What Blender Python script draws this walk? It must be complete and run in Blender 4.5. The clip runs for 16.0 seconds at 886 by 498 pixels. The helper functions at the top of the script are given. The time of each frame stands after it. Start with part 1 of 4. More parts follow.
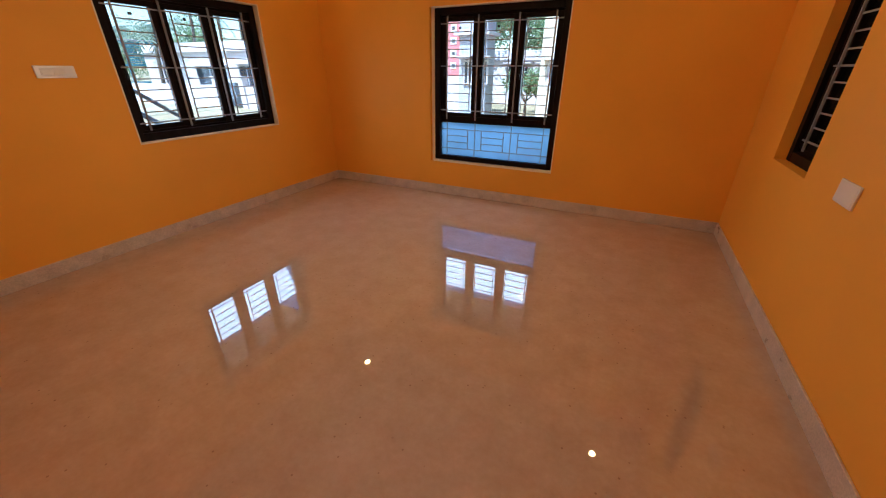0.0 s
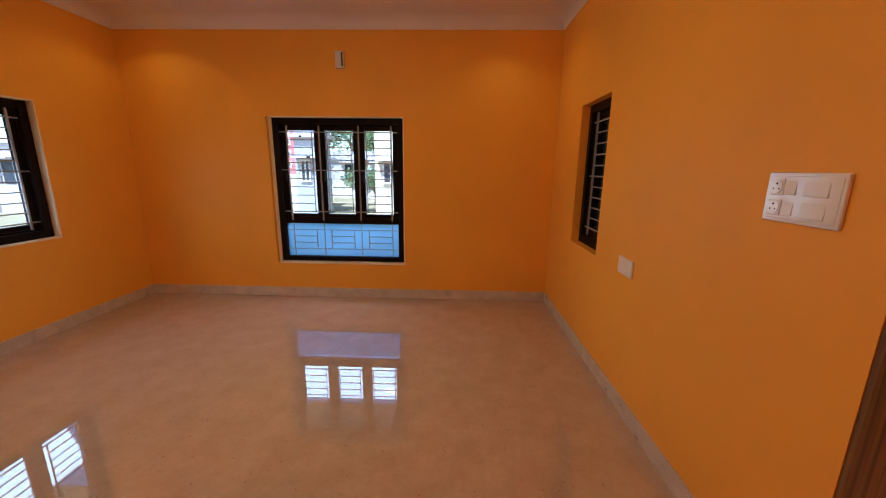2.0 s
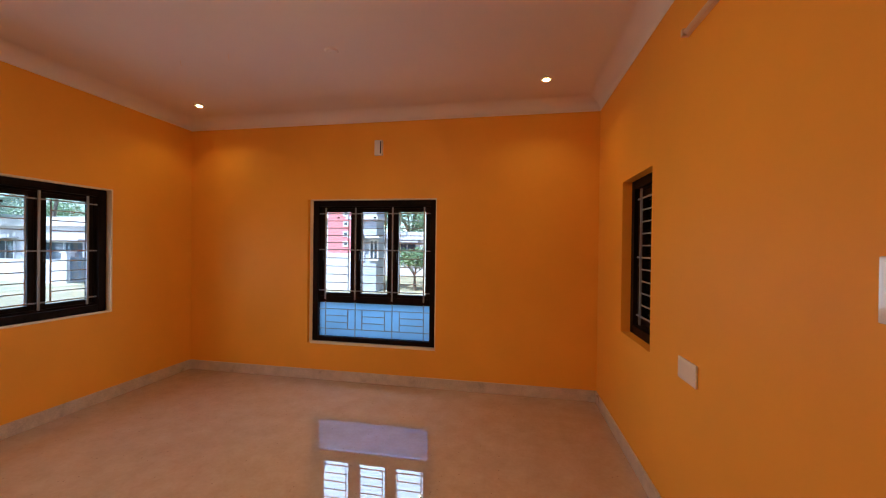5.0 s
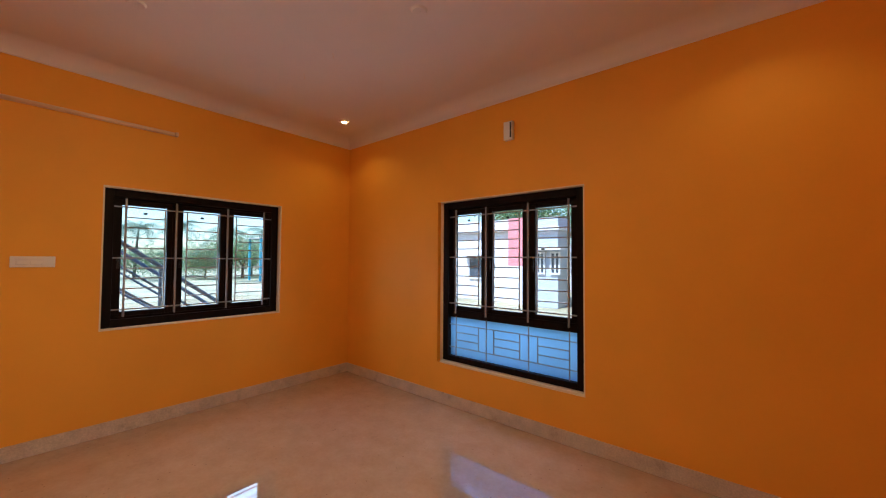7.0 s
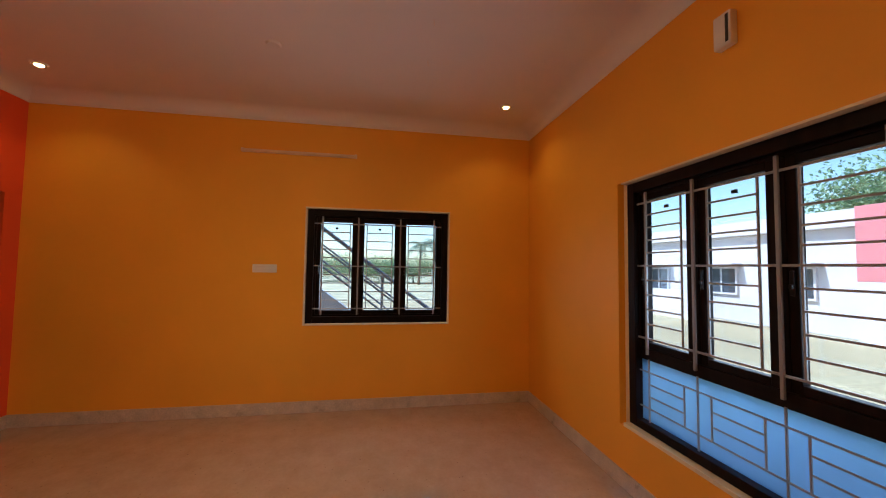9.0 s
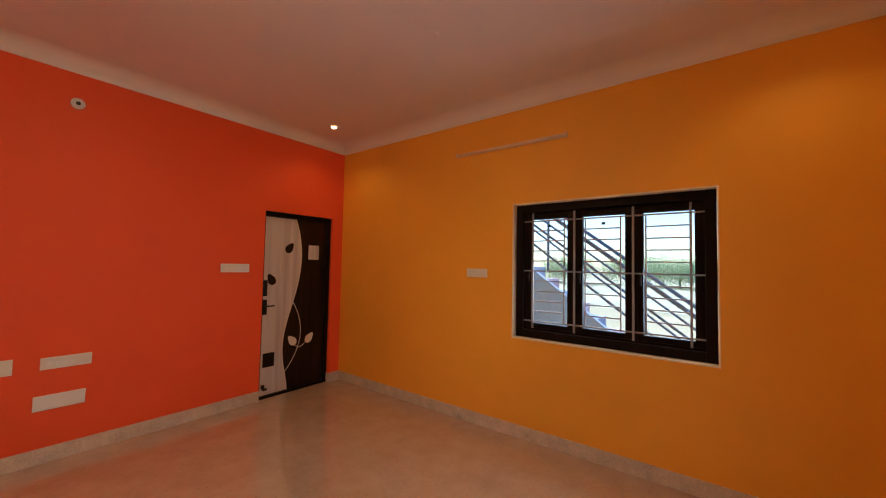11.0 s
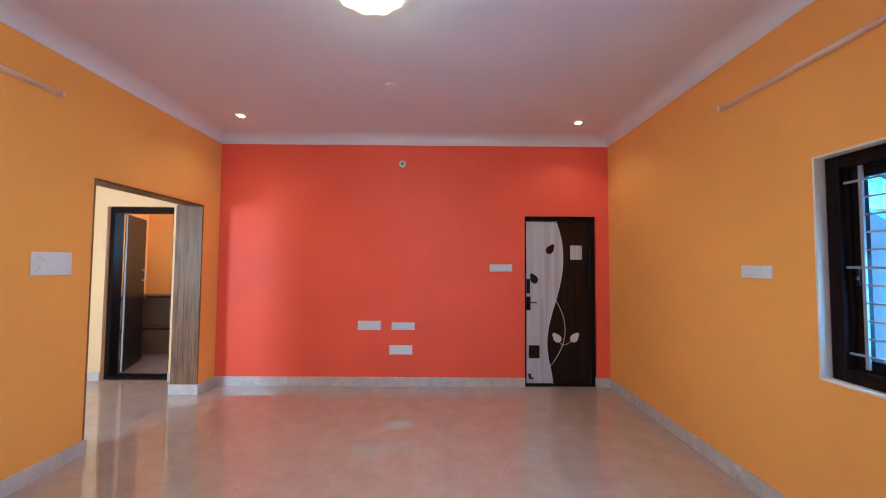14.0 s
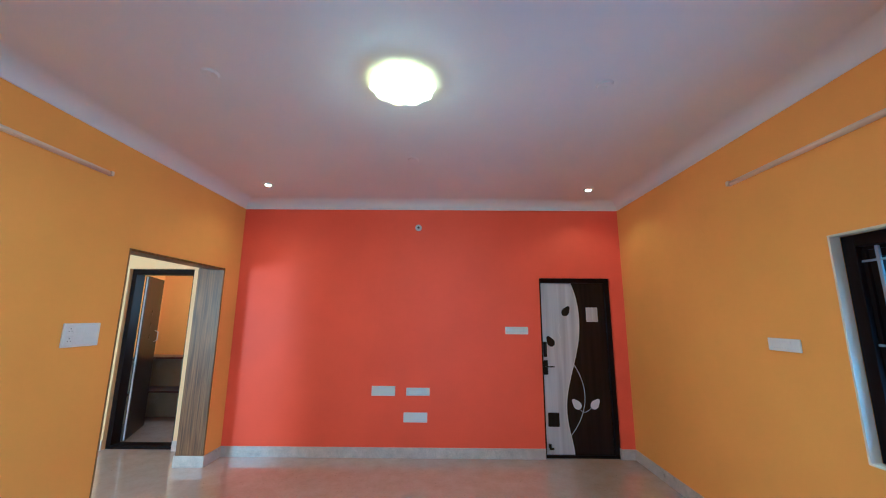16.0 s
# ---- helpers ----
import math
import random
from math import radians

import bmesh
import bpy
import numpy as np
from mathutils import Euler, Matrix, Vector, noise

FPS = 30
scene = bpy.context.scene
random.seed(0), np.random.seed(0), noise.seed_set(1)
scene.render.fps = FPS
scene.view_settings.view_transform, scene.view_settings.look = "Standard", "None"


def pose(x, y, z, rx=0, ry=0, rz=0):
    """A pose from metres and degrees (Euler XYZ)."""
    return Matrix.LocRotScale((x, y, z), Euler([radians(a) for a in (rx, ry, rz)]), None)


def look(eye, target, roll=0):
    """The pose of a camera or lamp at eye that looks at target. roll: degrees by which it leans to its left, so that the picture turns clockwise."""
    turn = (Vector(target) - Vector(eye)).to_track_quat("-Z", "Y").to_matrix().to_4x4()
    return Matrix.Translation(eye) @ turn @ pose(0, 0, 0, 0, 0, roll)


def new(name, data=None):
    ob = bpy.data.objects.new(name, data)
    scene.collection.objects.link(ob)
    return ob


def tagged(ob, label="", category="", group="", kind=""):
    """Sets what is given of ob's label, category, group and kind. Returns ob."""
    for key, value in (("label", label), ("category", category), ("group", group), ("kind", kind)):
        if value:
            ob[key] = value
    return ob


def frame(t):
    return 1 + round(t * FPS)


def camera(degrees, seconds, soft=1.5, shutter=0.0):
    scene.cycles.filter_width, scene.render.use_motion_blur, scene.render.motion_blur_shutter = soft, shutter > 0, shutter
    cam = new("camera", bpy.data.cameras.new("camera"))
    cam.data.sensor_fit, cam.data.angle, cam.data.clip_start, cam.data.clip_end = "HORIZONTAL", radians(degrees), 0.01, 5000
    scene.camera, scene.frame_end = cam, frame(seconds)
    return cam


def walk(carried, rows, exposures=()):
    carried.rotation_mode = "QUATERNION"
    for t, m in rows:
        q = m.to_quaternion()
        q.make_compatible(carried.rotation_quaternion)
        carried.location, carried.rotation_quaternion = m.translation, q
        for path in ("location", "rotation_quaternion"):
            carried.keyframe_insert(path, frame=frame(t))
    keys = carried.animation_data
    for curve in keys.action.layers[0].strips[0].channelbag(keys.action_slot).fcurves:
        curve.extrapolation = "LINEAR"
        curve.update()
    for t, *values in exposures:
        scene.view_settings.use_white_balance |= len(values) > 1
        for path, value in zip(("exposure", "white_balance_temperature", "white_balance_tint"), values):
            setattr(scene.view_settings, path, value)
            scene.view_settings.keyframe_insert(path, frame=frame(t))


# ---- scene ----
cam = camera(101.0, 16.0, soft=1.15)
PATH = [
    (0, (-0.047, -0.079, 1.476), (-0.828, 1.539, 0.598), 0.2),
    (0.5, (-0.102, 0.034, 1.458), (-0.547, 1.777, 0.585), 0.5),
    (1, (-0.152, 0.039, 1.478), (-0.301, 1.834, 0.61), 0.8),
    (1.5, (-0.143, 0.005, 1.522), (-0.229, 1.855, 0.768), 0.6),
    (2, (-0.163, -0.052, 1.56), (-0.218, 1.9, 1.13), 0.7),
    (2.5, (-0.198, -0.114, 1.581), (-0.22, 1.879, 1.417), 0.6),
    (3, (-0.204, -0.131, 1.576), (-0.212, 1.869, 1.537), 0.5),
    (3.2, (-0.2, -0.129, 1.571), (-0.206, 1.871, 1.545), 0.5),
    (5.3, (0.083, 0.347, 1.569), (-0.385, 2.292, 1.569), 0.5),
    (5.5, (0.102, 0.445, 1.56), (-0.451, 2.368, 1.569), 0.3),
    (6, (0.202, 0.715, 1.562), (-0.6, 2.547, 1.581), 0.3),
    (6.5, (0.255, 0.97, 1.509), (-0.793, 2.672, 1.549), 0.4),
    (7, (0.273, 1.232, 1.492), (-1.014, 2.762, 1.553), 0.4),
    (7.5, (0.305, 1.523, 1.494), (-1.222, 2.813, 1.569), 0.4),
    (8, (0.255, 1.869, 1.486), (-1.482, 2.856, 1.56), 0.6),
    (8.5, (0.162, 2.185, 1.509), (-1.713, 2.875, 1.588), 0.5),
    (9, (0.085, 2.502, 1.494), (-1.883, 2.841, 1.594), 0.8),
    (9.5, (-0.079, 2.711, 1.502), (-2.078, 2.697, 1.589), 0.9),
    (9.7, (-0.162, 2.814, 1.501), (-2.153, 2.645, 1.596), 0.9),
    (11.8, (-1.123, 3.497, 1.541), (-2.243, 1.842, 1.609), 0.5),
    (12, (-1.183, 3.554, 1.54), (-2.178, 1.821, 1.608), 0.3),
    (12.5, (-1.384, 3.565, 1.495), (-2.033, 1.674, 1.568), 0.4),
    (13, (-1.553, 3.594, 1.484), (-1.871, 1.621, 1.565), 0.3),
    (13.5, (-1.761, 3.666, 1.482), (-1.82, 1.668, 1.569), 0.3),
    (14, (-1.801, 3.755, 1.491), (-1.81, 1.757, 1.577), 0.4),
    (14.5, (-1.788, 3.795, 1.495), (-1.788, 1.797, 1.582), 0.4),
    (15, (-1.751, 3.804, 1.498), (-1.744, 1.806, 1.584), 0.5),
    (15.5, (-1.716, 3.795, 1.562), (-1.704, 1.798, 1.674), 0.4),
    (16, (-1.649, 3.829, 1.633), (-1.639, 1.861, 1.991), 0.4),
]
EXPOSURES = [
    (0.0, 2.46, 6000, 9), (8.0, 2.40, 6000, 9), (8.9, 2.14, 6300, 11), (9.6, 2.50, 6200, 11), (11.8, 2.43, 6400, 12), (12.4, 2.53, 6400, 12),
    (13.0, 2.95, 5000, 9), (13.5, 3.18, 3950, -1), (14.5, 3.28, 3320, -13), (16.0, 3.15, 3180, -18),
]
walk(cam, [(t, look(eye, target, roll)) for t, eye, target, roll in PATH], EXPOSURES)

# ---- world, sun and lamps ----
world = bpy.data.worlds.new("world")
scene.world = world
world.use_nodes = True
wn, wl = world.node_tree.nodes, world.node_tree.links
sky = wn.new("ShaderNodeTexSky")
sky.sky_type, sky.sun_disc = "NISHITA", False
sky.sun_elevation, sky.sun_rotation = radians(52), radians(194)
sky.air_density, sky.dust_density = 1.2, 0.4
wl.new(sky.outputs[0], wn["Background"].inputs[0])
wn["Background"].inputs[1].default_value = 0.074

sun_data = bpy.data.lights.new("sun", "SUN")
sun_data.energy, sun_data.angle, sun_data.color = 2.6, radians(0.5), (1.0, 0.95, 0.87)
sun = new("sun", sun_data)
sun.matrix_world = look((-3.5, -14, 20), (0, 0, 0))


def lamp(name, kind, energy, colour, m, size=0.1, size_y=0.0, spot=0.0):
    d = bpy.data.lights.new(name, kind)
    d.energy, d.color = energy, colour
    if kind == "AREA":
        d.shape, d.size, d.size_y = ("RECTANGLE", size, size_y) if size_y else ("DISK", size, size)
    elif kind == "SPOT":
        d.spot_size, d.spot_blend, d.shadow_soft_size = radians(spot), 0.6, size
    ob = new(name, d)
    ob.matrix_world = m
    return ob


# ---- materials ----
def shader(name):
    m = bpy.data.materials.new(name)
    m.use_nodes = True
    n, l = m.node_tree.nodes, m.node_tree.links
    return m, n, l, n["Principled BSDF"]


def paint(name, base, rough=0.6, vary=0.08, scale=1.6, grain=0.02, grain_scale=220.0, coat=0.0, metal=0.0, fine=0.0):
    """A coloured coat with broad blotches and a fine relief."""
    m, n, l, b = shader(name)
    tc = n.new("ShaderNodeTexCoord")
    big = n.new("ShaderNodeTexNoise")
    big.inputs["Scale"].default_value, big.inputs["Detail"].default_value = scale, 5
    l.new(tc.outputs["Object"], big.inputs["Vector"])
    small = n.new("ShaderNodeTexNoise")
    small.inputs["Scale"].default_value, small.inputs["Detail"].default_value = grain_scale, 3
    l.new(tc.outputs["Object"], small.inputs["Vector"])
    ramp = n.new("ShaderNodeMapRange")
    ramp.inputs[1].default_value, ramp.inputs[2].default_value = 0.3, 0.7
    ramp.inputs[3].default_value, ramp.inputs[4].default_value = 1 - vary, 1 + vary
    l.new(big.outputs[0], ramp.inputs[0])
    mul = n.new("ShaderNodeVectorMath")
    mul.operation = "SCALE"
    mul.inputs[0].default_value = base
    l.new(ramp.outputs[0], mul.inputs["Scale"])
    out = mul.outputs[0]
    if fine:
        r2 = n.new("ShaderNodeMapRange")
        r2.inputs[1].default_value, r2.inputs[2].default_value = 0.35, 0.65
        r2.inputs[3].default_value, r2.inputs[4].default_value = 1 - fine, 1 + fine
        l.new(small.outputs[0], r2.inputs[0])
        mul2 = n.new("ShaderNodeVectorMath")
        mul2.operation = "SCALE"
        l.new(out, mul2.inputs[0])
        l.new(r2.outputs[0], mul2.inputs["Scale"])
        out = mul2.outputs[0]
    l.new(out, b.inputs["Base Color"])
    rr = n.new("ShaderNodeMapRange")
    rr.inputs[3].default_value, rr.inputs[4].default_value = max(0.02, rough - 0.08), min(1, rough + 0.08)
    l.new(big.outputs[0], rr.inputs[0])
    l.new(rr.outputs[0], b.inputs["Roughness"])
    bump = n.new("ShaderNodeBump")
    bump.inputs["Strength"].default_value, bump.inputs["Distance"].default_value = grain * 10, 0.002
    l.new(small.outputs[0], bump.inputs["Height"])
    l.new(bump.outputs[0], b.inputs["Normal"])
    b.inputs["Metallic"].default_value, b.inputs["Coat Weight"].default_value = metal, coat
    return m


def wood(name, dark, light, scale=(26, 26, 1.1), rough=0.35, figure=0.0, coat=0.1):
    """Long dark and light streaks, as of veneer, with an optional wavy figure."""
    m, n, l, b = shader(name)
    tc = n.new("ShaderNodeTexCoord")
    mp = n.new("ShaderNodeMapping")
    mp.inputs["Scale"].default_value = scale
    l.new(tc.outputs["Object"], mp.inputs["Vector"])
    ns = n.new("ShaderNodeTexNoise")
    ns.inputs["Scale"].default_value, ns.inputs["Detail"].default_value, ns.inputs["Distortion"].default_value = 1.0, 7, 0.35
    l.new(mp.outputs[0], ns.inputs["Vector"])
    value = ns.outputs[0]
    if figure:
        mp2 = n.new("ShaderNodeMapping")
        mp2.inputs["Scale"].default_value = (4.5, 4.5, 0.7)
        l.new(tc.outputs["Object"], mp2.inputs["Vector"])
        n2 = n.new("ShaderNodeTexNoise")
        n2.inputs["Scale"].default_value, n2.inputs["Detail"].default_value = 1.1, 2
        l.new(mp2.outputs[0], n2.inputs["Vector"])
        band = n.new("ShaderNodeMath")
        band.operation = "MULTIPLY"
        band.inputs[1].default_value = 46
        l.new(n2.outputs[0], band.inputs[0])
        si = n.new("ShaderNodeMath")
        si.operation = "SINE"
        l.new(band.outputs[0], si.inputs[0])
        sc = n.new("ShaderNodeMath")
        sc.operation = "MULTIPLY_ADD"
        sc.inputs[1].default_value = figure
        l.new(si.outputs[0], sc.inputs[0])
        l.new(value, sc.inputs[2])
        value = sc.outputs[0]
    cr = n.new("ShaderNodeValToRGB")
    cr.color_ramp.elements[0].position, cr.color_ramp.elements[0].color = 0.32, (*dark, 1)
    cr.color_ramp.elements[1].position, cr.color_ramp.elements[1].color = 0.68, (*light, 1)
    l.new(value, cr.inputs[0])
    l.new(cr.outputs[0], b.inputs["Base Color"])
    b.inputs["Roughness"].default_value, b.inputs["Coat Weight"].default_value = rough, coat
    b.inputs["Coat Roughness"].default_value = 0.15
    bump = n.new("ShaderNodeBump")
    bump.inputs["Strength"].default_value, bump.inputs["Distance"].default_value = 0.12, 0.001
    l.new(value, bump.inputs["Height"])
    l.new(bump.outputs[0], b.inputs["Normal"])
    return m


def polished_floor():
    """Polished beige stone: mottling at two scales, scattered dark specks, a faint waviness in the gloss."""
    m, n, l, b = shader("polished_stone")
    tc = n.new("ShaderNodeTexCoord")
    n1 = n.new("ShaderNodeTexNoise")
    n1.inputs["Scale"].default_value, n1.inputs["Detail"].default_value, n1.inputs["Roughness"].default_value = 5.0, 8, 0.7
    n2 = n.new("ShaderNodeTexNoise")
    n2.inputs["Scale"].default_value, n2.inputs["Detail"].default_value = 38, 6
    for t in (n1, n2):
        l.new(tc.outputs["Object"], t.inputs["Vector"])
    c1 = n.new("ShaderNodeValToRGB")
    c1.color_ramp.elements[0].position, c1.color_ramp.elements[0].color = 0.3, (*FLOOR_DARK, 1)
    c1.color_ramp.elements[1].position, c1.color_ramp.elements[1].color = 0.7, (*FLOOR_LIGHT, 1)
    add = n.new("ShaderNodeMix")
    add.inputs[0].default_value = 0.25
    l.new(n1.outputs[0], add.inputs[2])
    l.new(n2.outputs[0], add.inputs[3])
    l.new(add.outputs[0], c1.inputs[0])
    vor = n.new("ShaderNodeTexVoronoi")
    vor.inputs["Scale"].default_value = 26
    l.new(tc.outputs["Object"], vor.inputs["Vector"])
    lt = n.new("ShaderNodeMapRange")
    lt.inputs[1].default_value, lt.inputs[2].default_value = 0.10, 0.16
    l.new(vor.outputs["Distance"], lt.inputs[0])
    keep = n.new("ShaderNodeMapRange")
    keep.inputs[1].default_value, keep.inputs[2].default_value = 0.14, 0.18
    sep = n.new("ShaderNodeSeparateColor")
    l.new(vor.outputs["Color"], sep.inputs[0])
    l.new(sep.outputs[0], keep.inputs[0])
    mx = n.new("ShaderNodeMath")
    mx.operation = "MAXIMUM"
    l.new(lt.outputs[0], mx.inputs[0])
    l.new(keep.outputs[0], mx.inputs[1])
    sp = n.new("ShaderNodeMix")
    sp.data_type = "RGBA"
    sp.inputs[6].default_value = (FLOOR_DARK[0] * 0.78, FLOOR_DARK[1] * 0.72, FLOOR_DARK[2] * 0.70, 1)
    l.new(mx.outputs[0], sp.inputs[0])
    l.new(c1.outputs[0], sp.inputs[7])
    l.new(sp.outputs[2], b.inputs["Base Color"])
    b.inputs["Roughness"].default_value = 0.004
    b.inputs["IOR"].default_value = 2.35
    wave = n.new("ShaderNodeTexNoise")
    wave.inputs["Scale"].default_value, wave.inputs["Detail"].default_value = 4.5, 2
    l.new(tc.outputs["Object"], wave.inputs["Vector"])
    bump = n.new("ShaderNodeBump")
    bump.inputs["Strength"].default_value, bump.inputs["Distance"].default_value = 0.0025, 0.003
    l.new(wave.outputs[0], bump.inputs["Height"])
    l.new(bump.outputs[0], b.inputs["Normal"])
    return m


def gloss_by_angle(n, l):
    """The mirror share of a thin pane: little face on, much at a grazing look."""
    lw = n.new("ShaderNodeLayerWeight")
    lw.inputs[0].default_value = 0.5
    pw = n.new("ShaderNodeMath")
    pw.operation = "POWER"
    pw.inputs[1].default_value = 5
    l.new(lw.outputs["Facing"], pw.inputs[0])
    mr = n.new("ShaderNodeMapRange")
    mr.inputs[3].default_value, mr.inputs[4].default_value = 0.05, 0.9
    l.new(pw.outputs[0], mr.inputs[0])
    return mr.outputs[0]


def clear_glass(name, tint):
    """A thin pane: tinted see-through with a mirror-like surface by angle."""
    m, n, l, b = shader(name)
    n.remove(b)
    tr = n.new("ShaderNodeBsdfTransparent")
    tr.inputs[0].default_value = (*tint, 1)
    gl = n.new("ShaderNodeBsdfGlossy")
    gl.inputs["Roughness"].default_value = 0.02
    mx = n.new("ShaderNodeMixShader")
    l.new(gloss_by_angle(n, l), mx.inputs[0])
    l.new(tr.outputs[0], mx.inputs[1])
    l.new(gl.outputs[0], mx.inputs[2])
    l.new(mx.outputs[0], n["Material Output"].inputs[0])
    return m


def frosted_glass(name, tint):
    m, n, l, b = shader(name)
    n.remove(b)
    tr = n.new("ShaderNodeBsdfTranslucent")
    ns = n.new("ShaderNodeTexNoise")
    ns.inputs["Scale"].default_value, ns.inputs["Detail"].default_value = 2.2, 3
    tc = n.new("ShaderNodeTexCoord")
    l.new(tc.outputs["Object"], ns.inputs["Vector"])
    mr = n.new("ShaderNodeMapRange")
    mr.inputs[3].default_value, mr.inputs[4].default_value = 0.85, 1.12
    l.new(ns.outputs[0], mr.inputs[0])
    sc = n.new("ShaderNodeVectorMath")
    sc.operation = "SCALE"
    sc.inputs[0].default_value = tint
    l.new(mr.outputs[0], sc.inputs["Scale"])
    l.new(sc.outputs[0], tr.inputs[0])
    fr = n.new("ShaderNodeBsdfRefraction")
    fr.inputs["Roughness"].default_value, fr.inputs["IOR"].default_value = 0.34, 1.3
    l.new(sc.outputs[0], fr.inputs[0])
    thru = n.new("ShaderNodeMixShader")
    thru.inputs[0].default_value = 0.65
    l.new(tr.outputs[0], thru.inputs[1])
    l.new(fr.outputs[0], thru.inputs[2])
    gl = n.new("ShaderNodeBsdfGlossy")
    gl.inputs["Roughness"].default_value = 0.12
    mx = n.new("ShaderNodeMixShader")
    l.new(gloss_by_angle(n, l), mx.inputs[0])
    l.new(thru.outputs[0], mx.inputs[1])
    l.new(gl.outputs[0], mx.inputs[2])
    l.new(mx.outputs[0], n["Material Output"].inputs[0])
    return m


def glowing(name, colour, strength):
    m, n, l, b = shader(name)
    b.inputs["Base Color"].default_value = (0.9, 0.88, 0.82, 1)
    b.inputs["Emission Color"].default_value = (*colour, 1)
    b.inputs["Emission Strength"].default_value = strength
    b.inputs["Roughness"].default_value = 0.25
    return m


FLOOR_DARK, FLOOR_LIGHT = (0.43, 0.30, 0.235), (0.56, 0.425, 0.345)
ORANGE = paint("orange_wall_paint", (0.90, 0.412, 0.046), 0.55, 0.05, 1.2, 0.012, 260)
ORANGE.node_tree.nodes["Principled BSDF"].inputs["IOR"].default_value = 1.36
RED = paint("coral_red_wall_paint", (0.85, 0.106, 0.034), 0.5, 0.05, 1.2, 0.012, 260)
RED.node_tree.nodes["Principled BSDF"].inputs["IOR"].default_value = 1.3
CREAM = paint("cream_wall_paint", (0.82, 0.58, 0.27), 0.6, 0.05, 1.4, 0.012, 260)
REVEAL = paint("cream_reveal_paint", (0.82, 0.70, 0.50), 0.6, 0.05, 3.0, 0.012, 260)
CEILING = paint("white_ceiling_paint", (0.80, 0.745, 0.735), 0.75, 0.04, 0.9, 0.02, 180)
STONE = polished_floor()
SKIRT = paint("grey_skirting_stone", (0.60, 0.50, 0.43), 0.30, 0.12, 9.0, 0.0003, 90, fine=0.1)
SKIRT.node_tree.nodes["Principled BSDF"].inputs["IOR"].default_value = 1.5
FRAME = wood("dark_frame_wood", (0.005, 0.0025, 0.0025), (0.014, 0.007, 0.006), (22, 22, 2.0), 0.5, 0.0, 0.0)
FRAME.node_tree.nodes["Principled BSDF"].inputs["IOR"].default_value = 1.2
# white plastic greyed: the slim shadows between switch modules, put into the colour
MODULE_SHADE = paint("grey_module_shade", (0.72, 0.69, 0.68), 0.4, 0.05, 12)
# cream bars coloured dark blue-grey, so their backlit look is in the base colour
STEEL = paint("backlit_grille_enamel", (0.30, 0.31, 0.34), 0.35, 0.06, 8.0, 0.01, 300)
GLASS = clear_glass("tinted_window_glass", (0.72, 0.82, 0.91))
FROST = frosted_glass("blue_frosted_glass", (0.29, 0.50, 0.75))
DARK_GLASS = paint("dark_pane", (0.012, 0.010, 0.010), 0.12, 0.3, 7, 0.0, 50)
PLASTIC = paint("white_switch_plastic", (0.80, 0.78, 0.76), 0.16, 0.02, 12, 0.001, 300, coat=0.4)
SOCKET_DARK = paint("dark_slot_plastic", (0.03, 0.03, 0.03), 0.5, 0.1, 20)
CASING = paint("cream_casing_plastic", (0.84, 0.62, 0.42), 0.4, 0.04, 6, 0.004, 200)
DOOR_DARK = wood("dark_door_laminate", (0.005, 0.0025, 0.002), (0.016, 0.008, 0.006), (22, 22, 1.0), 0.34, 0.0, 0.08)
DOOR_DARK.node_tree.nodes["Principled BSDF"].inputs["IOR"].default_value = 1.3
DOOR_PALE = wood("pale_grey_door_laminate", (0.46, 0.42, 0.43), (0.66, 0.62, 0.62), (16, 16, 0.7), 0.34, 0.0, 0.1)
INLAY = paint("silver_inlay", (0.74, 0.70, 0.66), 0.35, 0.05, 10, metal=0.05)
LOCK = paint("black_lock_metal", (0.015, 0.013, 0.012), 0.3, 0.1, 12, metal=0.6)
VENEER = wood("walnut_veneer", (0.075, 0.030, 0.007), (0.26, 0.122, 0.030), (70, 70, 1.3), 0.45, 0.05, 0.0)
SHELF = paint("brown_shelf_stone", (0.10, 0.035, 0.025), 0.3, 0.2, 12)
GLOW_FLUSH = glowing("lit_flush_glass", (1.0, 0.76, 0.36), 14.0)
GLOW_RIM = glowing("lit_flush_rim_glass", (1.0, 0.64, 0.14), 0.55)
GLOW_SPOT = glowing("lit_downlight", (1.0, 0.68, 0.26), 4.0)


# ---- mesh helpers ----
def add_box(bm, x0, x1, y0, y1, z0, z1, bevel=0.0):
    r = bmesh.ops.create_cube(bm, size=1.0)
    vs = r["verts"]
    bmesh.ops.scale(bm, vec=(x1 - x0, y1 - y0, z1 - z0), verts=vs)
    bmesh.ops.translate(bm, vec=((x0 + x1) / 2, (y0 + y1) / 2, (z0 + z1) / 2), verts=vs)
    if bevel:
        es = list({e for v in vs for e in v.link_edges})
        bmesh.ops.bevel(bm, geom=es, offset=bevel, segments=2, affect="EDGES", profile=0.5)
    return bm


def add_rod(bm, a, b, r, seg=8):
    a, b = Vector(a), Vector(b)
    d = b - a
    m = Matrix.Translation((a + b) / 2) @ d.to_track_quat("Z", "Y").to_matrix().to_4x4()
    bmesh.ops.create_cone(bm, cap_ends=True, segments=seg, radius1=r, radius2=r, depth=d.length, matrix=m)
    return bm


def boxes(*rows, bevel=0.0):
    bm = bmesh.new()
    for r in rows:
        add_box(bm, *r, bevel=bevel)
    return bm


def mesh_of(name, bm, material, smooth=False):
    me = bpy.data.meshes.new(name)
    bmesh.ops.recalc_face_normals(bm, faces=bm.faces)
    bm.to_mesh(me)
    bm.free()
    me.materials.append(material)
    if smooth:
        for p in me.polygons:
            p.use_smooth = True
    return me


